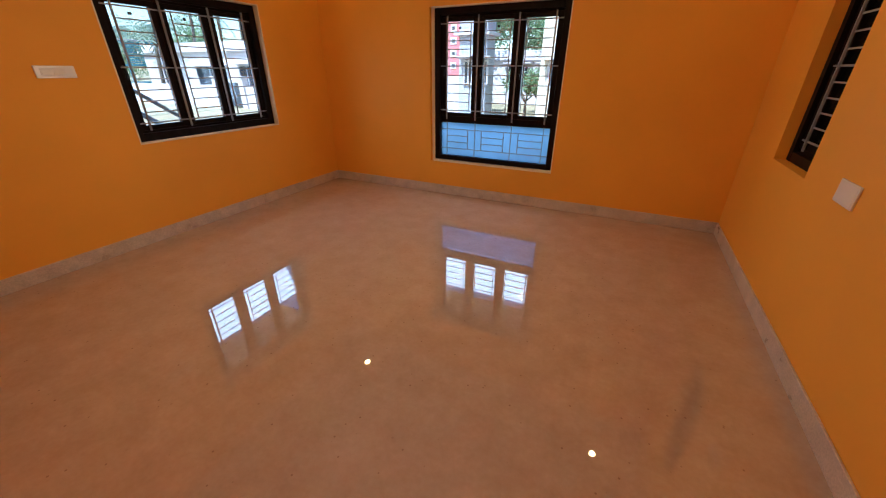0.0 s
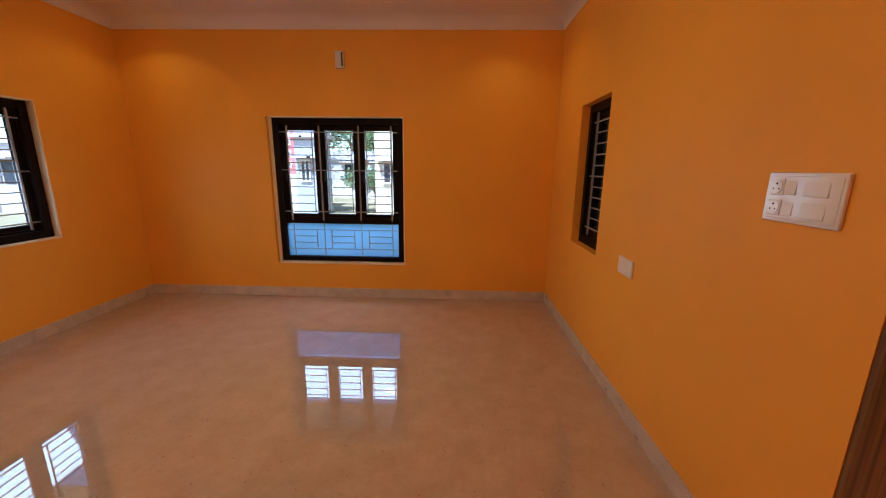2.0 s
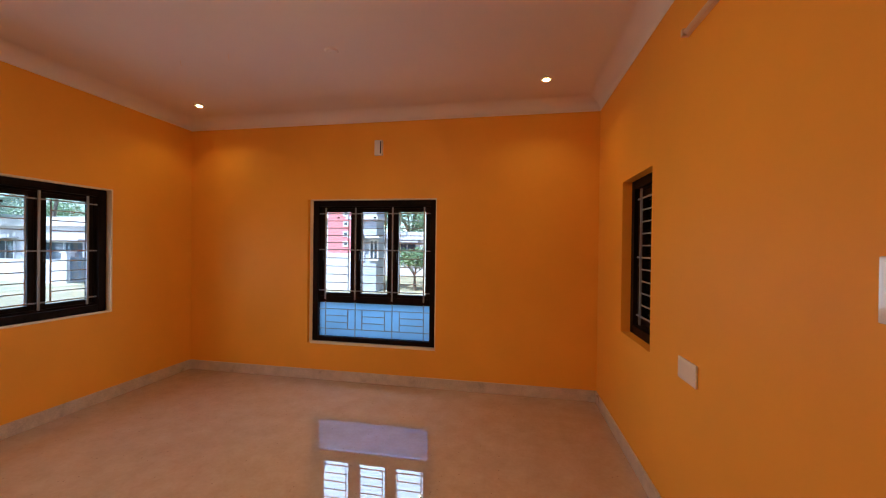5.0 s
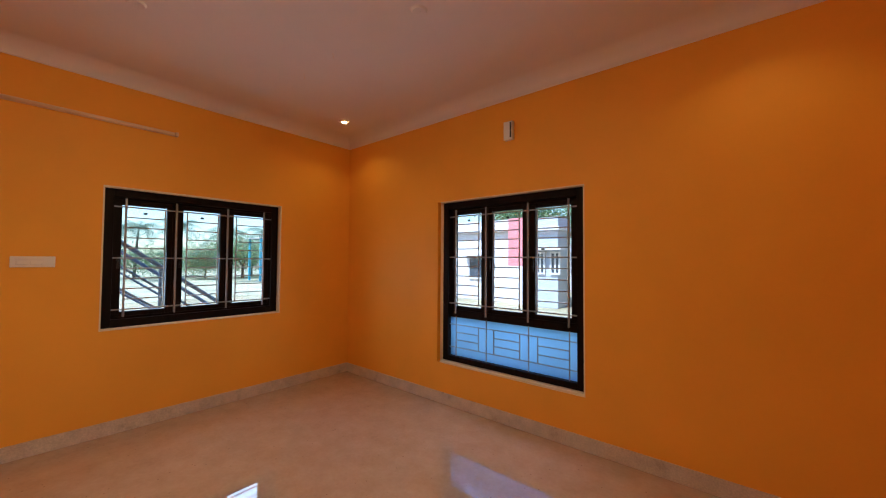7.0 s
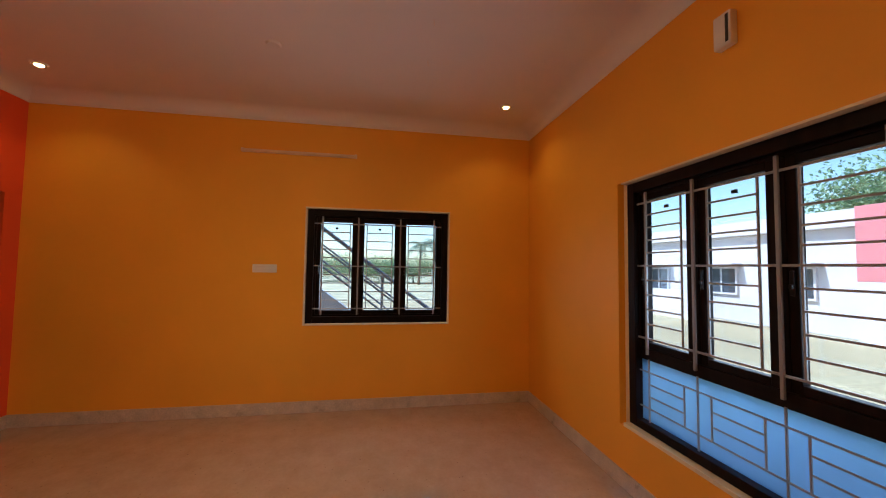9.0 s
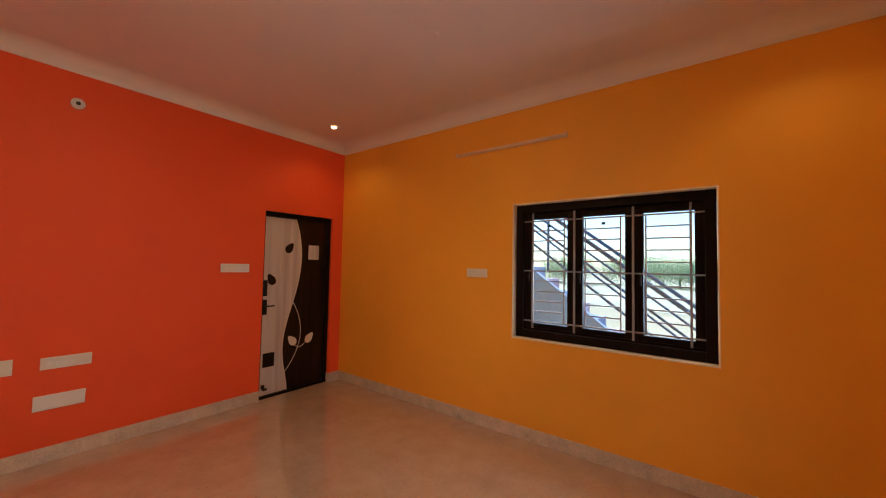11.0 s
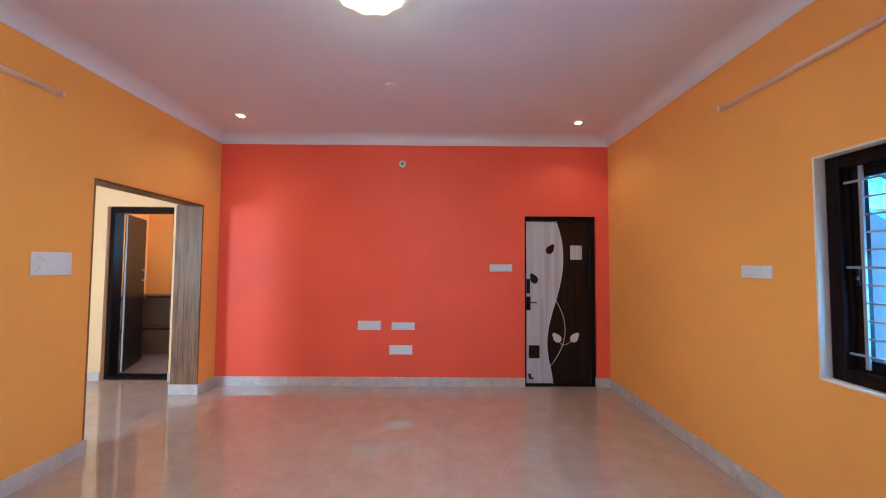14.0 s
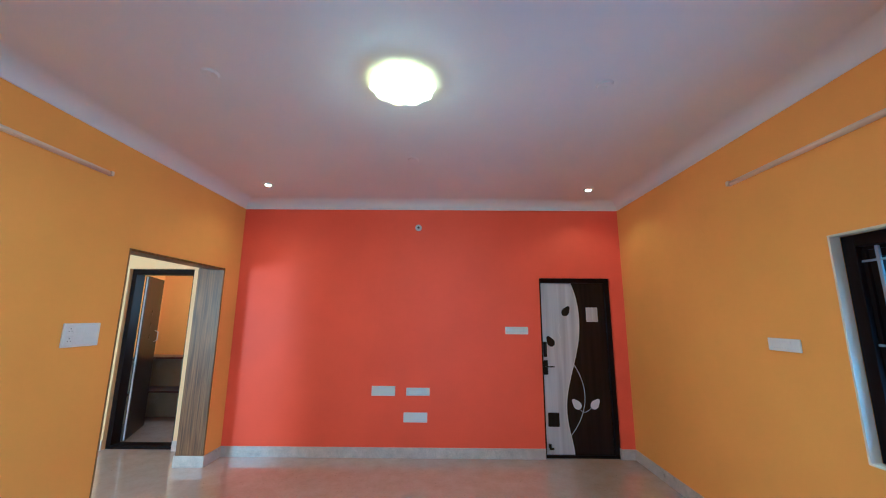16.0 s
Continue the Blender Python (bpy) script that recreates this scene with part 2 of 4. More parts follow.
def thing(name, label, category, m=None, group="", kind=""):
    """An empty at a thing's base, to hold its parts."""
    ob = new(name)
    ob.empty_display_size = 0.1
    if m is not None:
        ob.matrix_world = m
    return tagged(ob, label, category, group, kind)


def part(name, bm, material, parent, label="", smooth=False):
    ob = new(name, mesh_of(name, bm, material, smooth))
    ob.parent = parent
    if label:
        tagged(ob, label)
    return ob


def structure(name, bm, material, label, category, smooth=False):
    return tagged(new(name, mesh_of(name, bm, material, smooth)), label, category, "", "structure")


def outline(points, depth, y=0.0):
    """A flat plate in x and z from an outline, thick along y."""
    bm = bmesh.new()
    vs = [bm.verts.new((x, y, z)) for x, z in points]
    f = bm.faces.new(vs)
    r = bmesh.ops.extrude_face_region(bm, geom=[f])
    bmesh.ops.translate(bm, vec=(0, depth, 0), verts=[v for v in r["geom"] if isinstance(v, bmesh.types.BMVert)])
    bmesh.ops.triangulate(bm, faces=[f for f in bm.faces if len(f.verts) > 4])
    return bm


def tube_along(points, r, seg=6):
    bm = bmesh.new()
    for a, b in zip(points, points[1:]):
        add_rod(bm, a, b, r, seg)
    return bm


# ---- the room ----
XW, XE, YS, YN = -3.885, 0.957, -0.775, 4.19
TOP, CORNICE, SKIRT_H = 3.10, 2.985, 0.115
T = 0.23
A0, A1, AZ0, AZ1 = 1.742, 3.247, 0.888, 2.095
B0, B1, BZ0, BZ1 = -2.246, -0.750, 0.440, 2.100
C0, C1, CZ0, CZ1 = 2.78, 3.400, 0.905, 2.115
O0, O1, OZ = -0.477, 0.868, 2.165
D0, D1, DZ = -3.725, -2.838, 2.105
TE, TN = 0.31, 0.185
FACES = TOP + 0.15


def wall_with_holes(axis, p0, p1, a0, a1, z0, z1, holes):
    """A solid wall from a0 to a1 along one axis, with openings (a0, a1, z0, z1) in order through it."""
    bm = bmesh.new()

    def piece(u0, u1, w0, w1):
        if u1 - u0 > 1e-4 and w1 - w0 > 1e-4:
            if axis == "x":
                add_box(bm, u0, u1, p0, p1, w0, w1)
            else:
                add_box(bm, p0, p1, u0, u1, w0, w1)
    at = a0
    for h0, h1, w0, w1 in holes:
        piece(at, h0, z0, z1)
        piece(h0, h1, z0, w0)
        piece(h0, h1, w1, z1)
        at = h1
    piece(at, a1, z0, z1)
    bmesh.ops.remove_doubles(bm, verts=bm.verts, dist=1e-5)
    return bm


structure("floor", boxes((XW - T, XE, YS - T, YN + T, -0.15, 0.0)), STONE, "polished beige speckled stone floor mirroring the windows", "floor")
structure("ceiling", boxes((XW - T, XE + TN, YS - T, YN + T, TOP, FACES)), CEILING, "flat white painted ceiling with recessed downlights", "ceiling")
structure("wall_west", wall_with_holes("y", XW - T, XW, YS - T, YN + T, 0, TOP, [(A0 - 0.012, A1 + 0.012, AZ0 - 0.012, AZ1 + 0.012)]), ORANGE, "bright orange painted wall with a wide window", "wall")
structure("wall_north", wall_with_holes("x", YN, YN + T, XW, XE, 0, TOP, [(B0 - 0.042, B1 + 0.012, BZ0 - 0.024, BZ1 + 0.012)]), ORANGE, "bright orange painted wall around the tall window", "wall")
structure("wall_east", wall_with_holes("y", XE, XE + TN, O0, YN + T, 0, TOP, [(O0, O1, 0, OZ), (C0, C1, CZ0, CZ1)]), ORANGE, "bright orange painted wall with an open passage", "wall")
structure("wall_east_pier", boxes((XE, XE + TE, YS - T, O0, 0, TOP)), ORANGE, "orange painted pier between passage and red wall", "wall")
structure("wall_south", wall_with_holes("x", YS - T, YS, XW, XE, 0, TOP, [(D0, D1, 0, DZ)]), RED, "coral red painted feature wall", "wall")


def cornice(name, axis, at, out, a0, a1, label):
    """A white band under the ceiling that leans inward as a shallow cove."""
    bm = bmesh.new()
    prof = [(0.0, CORNICE), (0.004, CORNICE)]
    for i in range(1, 15):
        q = i / 14 * math.pi / 2
        prof.append((0.004 + 0.161 * (1 - math.cos(q)), CORNICE + (TOP - 0.002 - CORNICE) * math.sin(q)))
    prof.append((0.0, TOP - 0.002))
    ends = []
    for u in (a0, a1):
        ends.append([bm.verts.new((u, at + out * d, z) if axis == "x" else (at + out * d, u, z)) for d, z in prof])
    k = len(prof)
    for i in range(k):
        bm.faces.new((ends[0][i], ends[0][(i + 1) % k], ends[1][(i + 1) % k], ends[1][i]))
    ob = structure(name, bm, CEILING, label, "cornice")
    for p in ob.data.polygons:
        nz = p.normal.z
        p.use_smooth = -0.995 < nz < -0.01


cornice("cornice_south", "x", YS, 1, XW, XE, "white cove under the ceiling above the red wall")
cornice("cornice_north", "x", YN, -1, XW, XE, "white cove under the ceiling above the orange wall")
cornice("cornice_west", "y", XW, 1, YS, YN, "white cove under the ceiling above the orange wall")
cornice("cornice_east", "y", XE, -1, YS, YN, "white cove under the ceiling above the orange wall")

# skirting in grey stone, each run a piece of its own
for name, box in (
    ("skirting_west", (XW, XW + 0.012, YS + 0.012, YN - 0.012, 0, SKIRT_H)),
    ("skirting_north", (XW, XE, YN - 0.012, YN, 0, SKIRT_H)),
    ("skirting_south", (D1, XE, YS, YS + 0.012, 0, SKIRT_H)),
    ("skirting_south_corner", (XW, D0, YS, YS + 0.012, 0, SKIRT_H)),
    ("skirting_east", (XE - 0.012, XE, O1, YN - 0.012, 0, SKIRT_H)),
    ("skirting_east_corner", (XE - 0.012, XE, YS + 0.012, O0, 0, SKIRT_H)),
):
    structure(name, boxes(box, bevel=0.003), SKIRT, "low grey polished stone skirting along the wall", "skirting")


# ---- windows ----
def grille(parent, width, z_top, z_bot, thick_v, thin_v, spans, long_z, y, extend=0.045, side=0.055, rungs=4):
    """Welded steel bars: long uprights and cross bars, and short rungs between the thin uprights."""
    for x in thick_v:
        part("upright_bar", boxes((x - 0.008, x + 0.008, y - 0.010, y + 0.004, z_bot, z_top), bevel=0.002), STEEL, parent)
    for x in thin_v:
        part("thin_upright", boxes((x - 0.005, x + 0.005, y - 0.002, y + 0.007, long_z[-1], long_z[0]), bevel=0.001), STEEL, parent)
    for z in long_z:
        part("cross_bar", boxes((side, width - side, y - 0.003, y + 0.007, z - 0.006, z + 0.006), bevel=0.002), STEEL, parent)
    for zt, zb in zip(long_z, long_z[1:]):
        for i in range(1, rungs + 1):
            z = zt + (zb - zt) * i / (rungs + 1)
            for x0, x1 in spans:
                part("rung", boxes((x0, x1, y - 0.001, y + 0.005, z - 0.005, z + 0.005)), STEEL, parent)


def casement(parent, x0, x1, z0, z1, y, pane_mat, catch=True):
    """A sash: stiles and rails round a pane."""
    w = 0.042
    sash = part("sash", boxes((x0, x0 + w, y, y + 0.045, z0, z1), (x1 - w, x1, y, y + 0.045, z0, z1), (x0 + w, x1 - w, y + 0.001, y + 0.044, z1 - w, z1), (x0 + w, x1 - w, y + 0.001, y + 0.044, z0, z0 + w), bevel=0.004), FRAME, parent)
    g = part("pane", boxes((x0 + w - 0.004, x1 - w + 0.004, y + 0.022, y + 0.027, z0 + w - 0.004, z1 - w + 0.004)), pane_mat, sash)
    g.visible_shadow = False
    part("handle", boxes((x0 + 0.012, x0 + 0.030, y - 0.012, y, z0 + 0.42, z0 + 0.53), (x0 + 0.014, x0 + 0.028, y - 0.022, y - 0.010, z0 + 0.45, z0 + 0.47), bevel=0.003), LOCK, sash)
    if catch:
        xm = (x0 + x1) / 2
        part("stay_catch", boxes((xm - 0.014, xm + 0.014, y + 0.008, y + 0.022, z1 - w - 0.075, z1 - w - 0.055), bevel=0.003), LOCK, sash)


def window(name, label, width, height, m, lower=0.0, pane_mat=None, cols=3):
    """In its own space x runs along the wall, z up from its foot and y out of the room from the frame's face."""
    pane_mat = pane_mat or GLASS
    ob = thing(name, label, "window", m, "", "structure")
    d, f, mull = 0.10, 0.088, 0.045
    z_tr = lower
    part("frame", boxes((0, f - 0.02, 0, d, 0, height), (width - f + 0.02, width, 0, d, 0, height), (f - 0.02, width - f + 0.02, 0.001, d, height - f + 0.02, height), (f - 0.02, width - f + 0.02, 0.038, d - 0.003, height - f, height - f + 0.02), (f - 0.02, width - f + 0.02, 0.001, d, 0, 0.055 if lower else f - 0.02), bevel=0.004), FRAME, ob)
    base = f
    if not lower:
        part("sill_fillet", boxes((f - 0.02, width - f + 0.02, 0.038, d - 0.003, f - 0.02, f)), FRAME, ob)
    if lower:
        part("transom", boxes((f - 0.02, width - f + 0.02, 0.038, d - 0.002, lower, lower + 0.075), bevel=0.004), FRAME, ob)
        base = lower + 0.075
    inner0, inner1 = f, width - f
    part("jamb_fillet", boxes((f - 0.02, f, 0.03, d - 0.004, base, height - f)), FRAME, ob)
    part("jamb_fillet", boxes((width - f, width - f + 0.02, 0.03, d - 0.004, base, height - f)), FRAME, ob)
    step = (inner1 - inner0 + mull) / cols
    for i in range(cols):
        a = inner0 + i * step
        casement(ob, a, a + step - mull, base, height - f, 0.045, pane_mat, catch=(i < 2))
        if i < cols - 1:
            part("mullion", boxes((a + step - mull, a + step, 0.040, d - 0.003, base, height - f), bevel=0.004), FRAME, ob)
    if lower:
        g = part("frosted_pane", boxes((f - 0.022, width - f + 0.022, 0.052, 0.058, 0.053, lower + 0.002)), FROST, ob, "sky-blue frosted lower pane")
        g.visible_shadow = False
    return ob


WA = A1 - A0
window_a = window("window_1", "dark wooden three-pane window with cream steel grille, above the floor", WA, AZ1 - AZ0, Matrix.Translation((XW - 0.06, A0, AZ0)) @ pose(0, 0, 0, 0, 0, 90))
ga = thing("window_grille", "cream painted steel security grille across the three-pane window", "grille", Matrix.Translation((XW - 0.06, A0, AZ0)) @ pose(0, 0, 0, 0, 0, 90), "window grilles")
GV = (0.152, 0.526, 0.979, 1.353)
GT = (0.438, 0.616, 0.889, 1.067)
SP = ((0.152, 0.438), (0.616, 0.889), (1.067, 1.353))
HA = AZ1 - AZ0
grille(ga, WA, HA - 0.075, 0.085, GV, GT, SP, (HA - 0.150, HA / 2, 0.150), 0.026)

WB, HB = B1 - B0, BZ1 - BZ0
LOW = 0.455
place_b = Matrix.Translation((B0, YN + 0.045, BZ0))
window_b = window("window_2", "tall dark wooden window with three clear panes over a blue frosted one", WB, HB, place_b, lower=LOW)
gb = thing("window_grille", "cream painted steel grille with basket-weave bars before blue glass", "grille", place_b, "window grilles")
ZB = LOW + 0.075
grille(gb, WB, HB - 0.080, ZB - 0.035, GV, GT, SP, (HB - 0.150, (HB + ZB) / 2 - 0.012, ZB + 0.070), 0.026)
lo0, lo1 = 0.058, LOW - 0.002
hz = (lo1 - 0.075, lo0 + 0.085)
for x in GV:
    part("lower_upright", boxes((x - 0.004, x + 0.004, 0.030, 0.039, lo0 - 0.01, lo1 + 0.01)), STEEL, gb)
for z in hz:
    part("lower_cross_bar", boxes((0.066, WB - 0.066, 0.031, 0.039, z - 0.004, z + 0.004)), STEEL, gb)
for x in (GT[0] - 0.005, GT[1] - 0.005, GT[2], GT[3]):
    part("lower_thin_upright", boxes((x - 0.0045, x + 0.0045, 0.032, 0.038, hz[1], hz[0])), STEEL, gb)
for x0, x1 in SP:
    for i in (1, 2):
        z = hz[1] + (hz[0] - hz[1]) * i / 3
        part("lower_rung", boxes((x0, x1, 0.033, 0.037, z - 0.0045, z + 0.0045)), STEEL, gb)

WC, HC = C1 - C0, CZ1 - CZ0
place_c = Matrix.Translation((XE + 0.070, C1, CZ0)) @ pose(0, 0, 0, 0, 0, -90)
window_c = window("window_3", "narrow dark wooden window with dark panes, deeply set", WC, HC, place_c, pane_mat=DARK_GLASS, cols=1)
gc = thing("window_grille", "narrow cream painted steel grille across the dark window", "grille", place_c, "window grilles")
grille(gc, WC, HC - 0.075, 0.085, (0.15, WC - 0.15), (), ((0.15, WC - 0.15),), (HC - 0.150, HC / 2, 0.150), 0.026)

# the sky's light in the two outer windows
lamp("west_window_daylight", "AREA", 2.9, (0.86, 0.93, 1.0), Matrix.Translation((XW - T - 0.06, (A0 + A1) / 2, AZ0 + 0.40)) @ pose(0, 0, 0, 0, -68, 0), 0.56, WA - 0.1)
lamp("north_window_daylight", "AREA", 2.9, (0.86, 0.93, 1.0), Matrix.Translation(((B0 + B1) / 2, YN + T + 0.06, BZ0 + ZB + 0.31)) @ pose(0, 0, 0, -68, 0, 0), WB - 0.1, 0.56)

# pale painted reveals round the two outer windows
structure("window_reveal_west", boxes((XW - 0.0600, XW + 0.001, A0 - 0.012, A0 - 0.001, AZ0 - 0.012, AZ1 + 0.012), (XW - 0.06, XW + 0.001, A1 + 0.001, A1 + 0.012, AZ0 - 0.012, AZ1 + 0.012),
          (XW - 0.06, XW + 0.001, A0 - 0.001, A1 + 0.001, AZ0 - 0.012, AZ0 - 0.001), (XW - 0.06, XW + 0.001, A0 - 0.001, A1 + 0.001, AZ1 + 0.001, AZ1 + 0.012)), REVEAL, "cream painted reveal round the wide window", "reveal")
structure("window_reveal_north", boxes((B0 - 0.042, B0 - 0.001, YN + 0.050, YN + 0.14, BZ0 - 0.024, BZ1 + 0.012), (B1 + 0.001, B1 + 0.012, YN - 0.001, YN + 0.14, BZ0 - 0.024, BZ1 + 0.012),
          (B0 - 0.001, B1 + 0.001, YN - 0.001, YN + 0.14, BZ0 - 0.024, BZ0 - 0.001), (B0 - 0.001, B1 + 0.001, YN - 0.001, YN + 0.14, BZ1 + 0.001, BZ1 + 0.012)), REVEAL, "cream painted reveal round the tall window", "reveal")


# ---- the laminated door in the red wall ----
def laminated_door():
    ob = thing("door_1", "closed dark laminate door with pale wavy panel and leaf inlays", "door", Matrix.Translation((D0, YS - 0.05, 0)), "", "structure")
    w, h = D1 - D0, DZ
    f = 0.055
    part("door_frame", boxes((0.0, f, -0.09, 0.015, 0, h), (w - 0.026, w, -0.09, 0.015, 0, h), (f, w - 0.026, -0.089, 0.014, h - f, h), bevel=0.004), FRAME, ob)
    x0, x1, z0, z1 = f, w - 0.026, 0.026, h - f
    part("threshold", boxes((0.0, w, -0.09, 0.02, 0.0, 0.03), bevel=0.003), FRAME, ob)
    leaf = part("leaf", boxes((x0 + 0.002, x1 - 0.002, -0.05, -0.012, z0, z1 - 0.002), bevel=0.002), DOOR_DARK, ob)
    W_, H_ = x1 - x0, z1 - z0

    def pt(u, v):
        # u across from the lock side, v up from the foot, both 0..1
        return (x1 - u * W_, z0 + v * H_)
    fit_wave = np.polyfit((0, 0.1, 0.2, 0.29, 0.4, 0.505, 0.6, 0.7, 0.79, 0.9, 1.0), (0.41, 0.365, 0.337, 0.33, 0.37, 0.47, 0.53, 0.565, 0.578, 0.55, 0.47), 6)
    wave = [(float(np.polyval(fit_wave, i / 40)), i / 40) for i in range(41)]
    pale = [pt(0.006, 0.003)] + [pt(c, 0.003 + v * 0.994) for c, v in wave] + [pt(0.006, 0.997)]
    part("pale_panel", outline(pale, 0.004, -0.0125), DOOR_PALE, leaf, "pale grey wood-grain panel with a wavy edge")
    part("wave_trim", tube_along([(pt(c, v)[0], -0.009, pt(c, v)[1]) for c, v in wave], 0.0045), INLAY, leaf, "silver trim along the wave")
    fit_stem = np.polyfit((0.105, 0.18, 0.25, 0.33, 0.43, 0.505), (0.37, 0.50, 0.58, 0.605, 0.56, 0.47), 3)
    stem = [(pt(float(np.polyval(fit_stem, v)), v)[0], -0.010, pt(0, v)[1]) for v in (0.105 + 0.4 * i / 24 for i in range(25))]
    part("stem_inlay", tube_along(stem, 0.0038), INLAY, leaf, "silver stem curve")
    part("leaf_stalk", tube_along([(pt(u, v)[0], -0.0105, pt(u, v)[1]) for u, v in ((0.525, 0.248), (0.565, 0.236), (0.61, 0.236), (0.655, 0.246), (0.69, 0.258))], 0.003), INLAY, leaf)
    part("vein_inlay", tube_along([(pt(0.285 - 0.035 * math.sin(math.pi * i / 8), 0)[0], -0.0085, pt(0, 0.665 + 0.085 * i / 8)[1]) for i in range(9)], 0.0025), INLAY, leaf)

    def leaf_shape(u, v, size, turn, mat, name, lab):
        pts = []
        for i in range(32):
            a = i / 32 * 2 * math.pi
            r = size * (0.80 + 0.45 * max(0, math.cos(a)) ** 8)
            px_, pz_ = r * math.cos(a), 0.86 * r * math.sin(a)
            pts.append((px_ * math.cos(turn) - pz_ * math.sin(turn), px_ * math.sin(turn) + pz_ * math.cos(turn)))
        cx, cz = pt(u, v)
        part(name, outline([(cx + a, cz + b) for a, b in pts], 0.005, -0.0115), mat, leaf, lab)
    leaf_shape(0.375, 0.82, 0.068, radians(125), DOOR_DARK, "leaf_inlay", "dark leaf inlay")
    leaf_shape(0.13, 0.637, 0.068, radians(60), DOOR_DARK, "leaf_inlay", "dark leaf inlay")
    leaf_shape(0.485, 0.275, 0.068, radians(50), INLAY, "leaf_inlay", "pale leaf inlay")
    leaf_shape(0.745, 0.277, 0.068, radians(130), INLAY, "leaf_inlay", "pale leaf inlay")

    def plate(u, v, a, b, mat, name, lab, lift=0.0):
        cx, cz = pt(u, v)
        part(name, boxes((cx - a, cx + a, -0.0125, -0.0065 + lift, cz - b, cz + b), bevel=0.0025), mat, leaf, lab)
    plate(0.785, 0.805, 0.072, 0.088, INLAY, "square_inlay_rim", "silver rim of the square inlay")
    plate(0.785, 0.805, 0.066, 0.082, DOOR_PALE, "square_inlay", "pale square inlay", 0.002)
    plate(0.125, 0.193, 0.068, 0.080, DOOR_DARK, "square_inlay", "dark square inlay")
    lk = part("lock_plate", boxes((x1 - 0.056, x1 - 0.004, -0.012, 0.004, z0 + 0.905, z0 + 1.075), bevel=0.006), LOCK, leaf)
    part("lever", boxes((x1 - 0.035, x1 - 0.022, 0.004, 0.045, z0 + 0.997, z0 + 1.010), (x1 - 0.125, x1 - 0.022, 0.032, 0.046, z0 + 0.996, z0 + 1.011), bevel=0.004), LOCK, lk)
    part("upper_lock", boxes((x1 - 0.050, x1 - 0.008, -0.012, 0.012, z0 + 1.115, z0 + 1.295), bevel=0.008), LOCK, leaf)
    part("door_stop", boxes((x1 - 0.055, x1 - 0.025, -0.012, 0.018, z0 + 0.082, z0 + 0.125), (x1 - 0.085, x1 - 0.030, 0.004, 0.018, z0 + 0.062, z0 + 0.085), bevel=0.004), LOCK, leaf)
    bmt = bmesh.new()
    add_rod(bmt, (x0 + 0.008, 0.0, z0 + 0.02), (x0 + 0.008, 0.0, z1 - 0.02), 0.006)
    part("hinge_rod", bmt, LOCK, ob)
    return ob


laminated_door()
structure("wall_behind_door", boxes((D0 - 0.15, D1 + 0.15, YS - T - 0.12, YS - T - 0.004, -0.02, DZ + 0.15)), CEILING, "plain wall closing off behind the laminate door", "wall")
structure("skirting_reveal", boxes((D0 - 0.001, D0 + 0.010, YS - 0.034, YS + 0.012, 0, SKIRT_H)), SKIRT, "short skirting return at the door", "skirting")


# ---- switch plates ----
def plate_on_wall(name, label, category, w, h, m, build, group=""):
    """x across, z up, y towards the viewer's back (into the wall is +y)."""
    ob = thing(name, label, category, m, group)
    part("plate", boxes((-w / 2, w / 2, -0.012, 0.0, -h / 2, h / 2), bevel=0.004), PLASTIC, ob)
    build(ob, w, h)
    return ob


def rockers(ob, w, h, n, x0, x1, z0, z1):
    s = (x1 - x0) / n
    for i in range(n):
        bm = boxes((x0 + i * s + 0.0015, x0 + (i + 1) * s - 0.0015, -0.0175, -0.011, z0, z1), bevel=0.0015)
        for v in bm.verts:
            if v.co.y < -0.015 and v.co.z > (z0 + z1) / 2:
                v.co.y += 0.004
        part("rocker", bm, PLASTIC, ob)


def socket_holes(ob, cx, cz, s=0.012):
    bm = bmesh.new()
    for dx, dz, r in ((0, s, 0.004), (-s, -s * 0.6, 0.003), (s, -s * 0.6, 0.003)):
        add_rod(bm, (cx + dx, -0.0136, cz + dz), (cx + dx, -0.008, cz + dz), r)
    part("socket_holes", bm, SOCKET_DARK, ob)


def double_row(ob, w, h):
    part("inner_frame", boxes((-w / 2 + 0.012, w / 2 - 0.012, -0.0135, -0.009, -h / 2 + 0.012, h / 2 - 0.012), bevel=0.0015), PLASTIC, ob)
    for z in (0.034, -0.034):
        rockers(ob, w, h, 1, -0.060, -0.018, z - 0.024, z + 0.022)
        rockers(ob, w, h, 1, 0.006, 0.090, z - 0.026, z + 0.024)
        part("socket_face", boxes((-0.117, -0.064, -0.0155, -0.009, z - 0.027, z + 0.027), bevel=0.002), MODULE_SHADE, ob)
        bm = bmesh.new()
        add_rod(bm, (-0.091, -0.0175, z), (-0.091, -0.012, z), 0.022, 24)
        part("socket_ring", bm, PLASTIC, ob)
        bm = bmesh.new()
        for dx, dz, r in ((0, 0.011, 0.004), (-0.010, -0.006, 0.003), (0.010, -0.006, 0.003)):
            add_rod(bm, (-0.091 + dx, -0.0182, z + dz), (-0.091 + dx, -0.012, z + dz), r)
        part("socket_holes", bm, SOCKET_DARK, ob)


def slim_row(ob, w, h):
    part("inner_frame", boxes((-w / 2 + 0.03, w / 2 - 0.06, -0.0145, -0.009, -h / 2 + 0.018, h / 2 - 0.018), bevel=0.0015), MODULE_SHADE, ob)
    rockers(ob, w, h, 2, -w / 2 + 0.035, w / 2 - 0.066, -h / 2 + 0.021, h / 2 - 0.021)


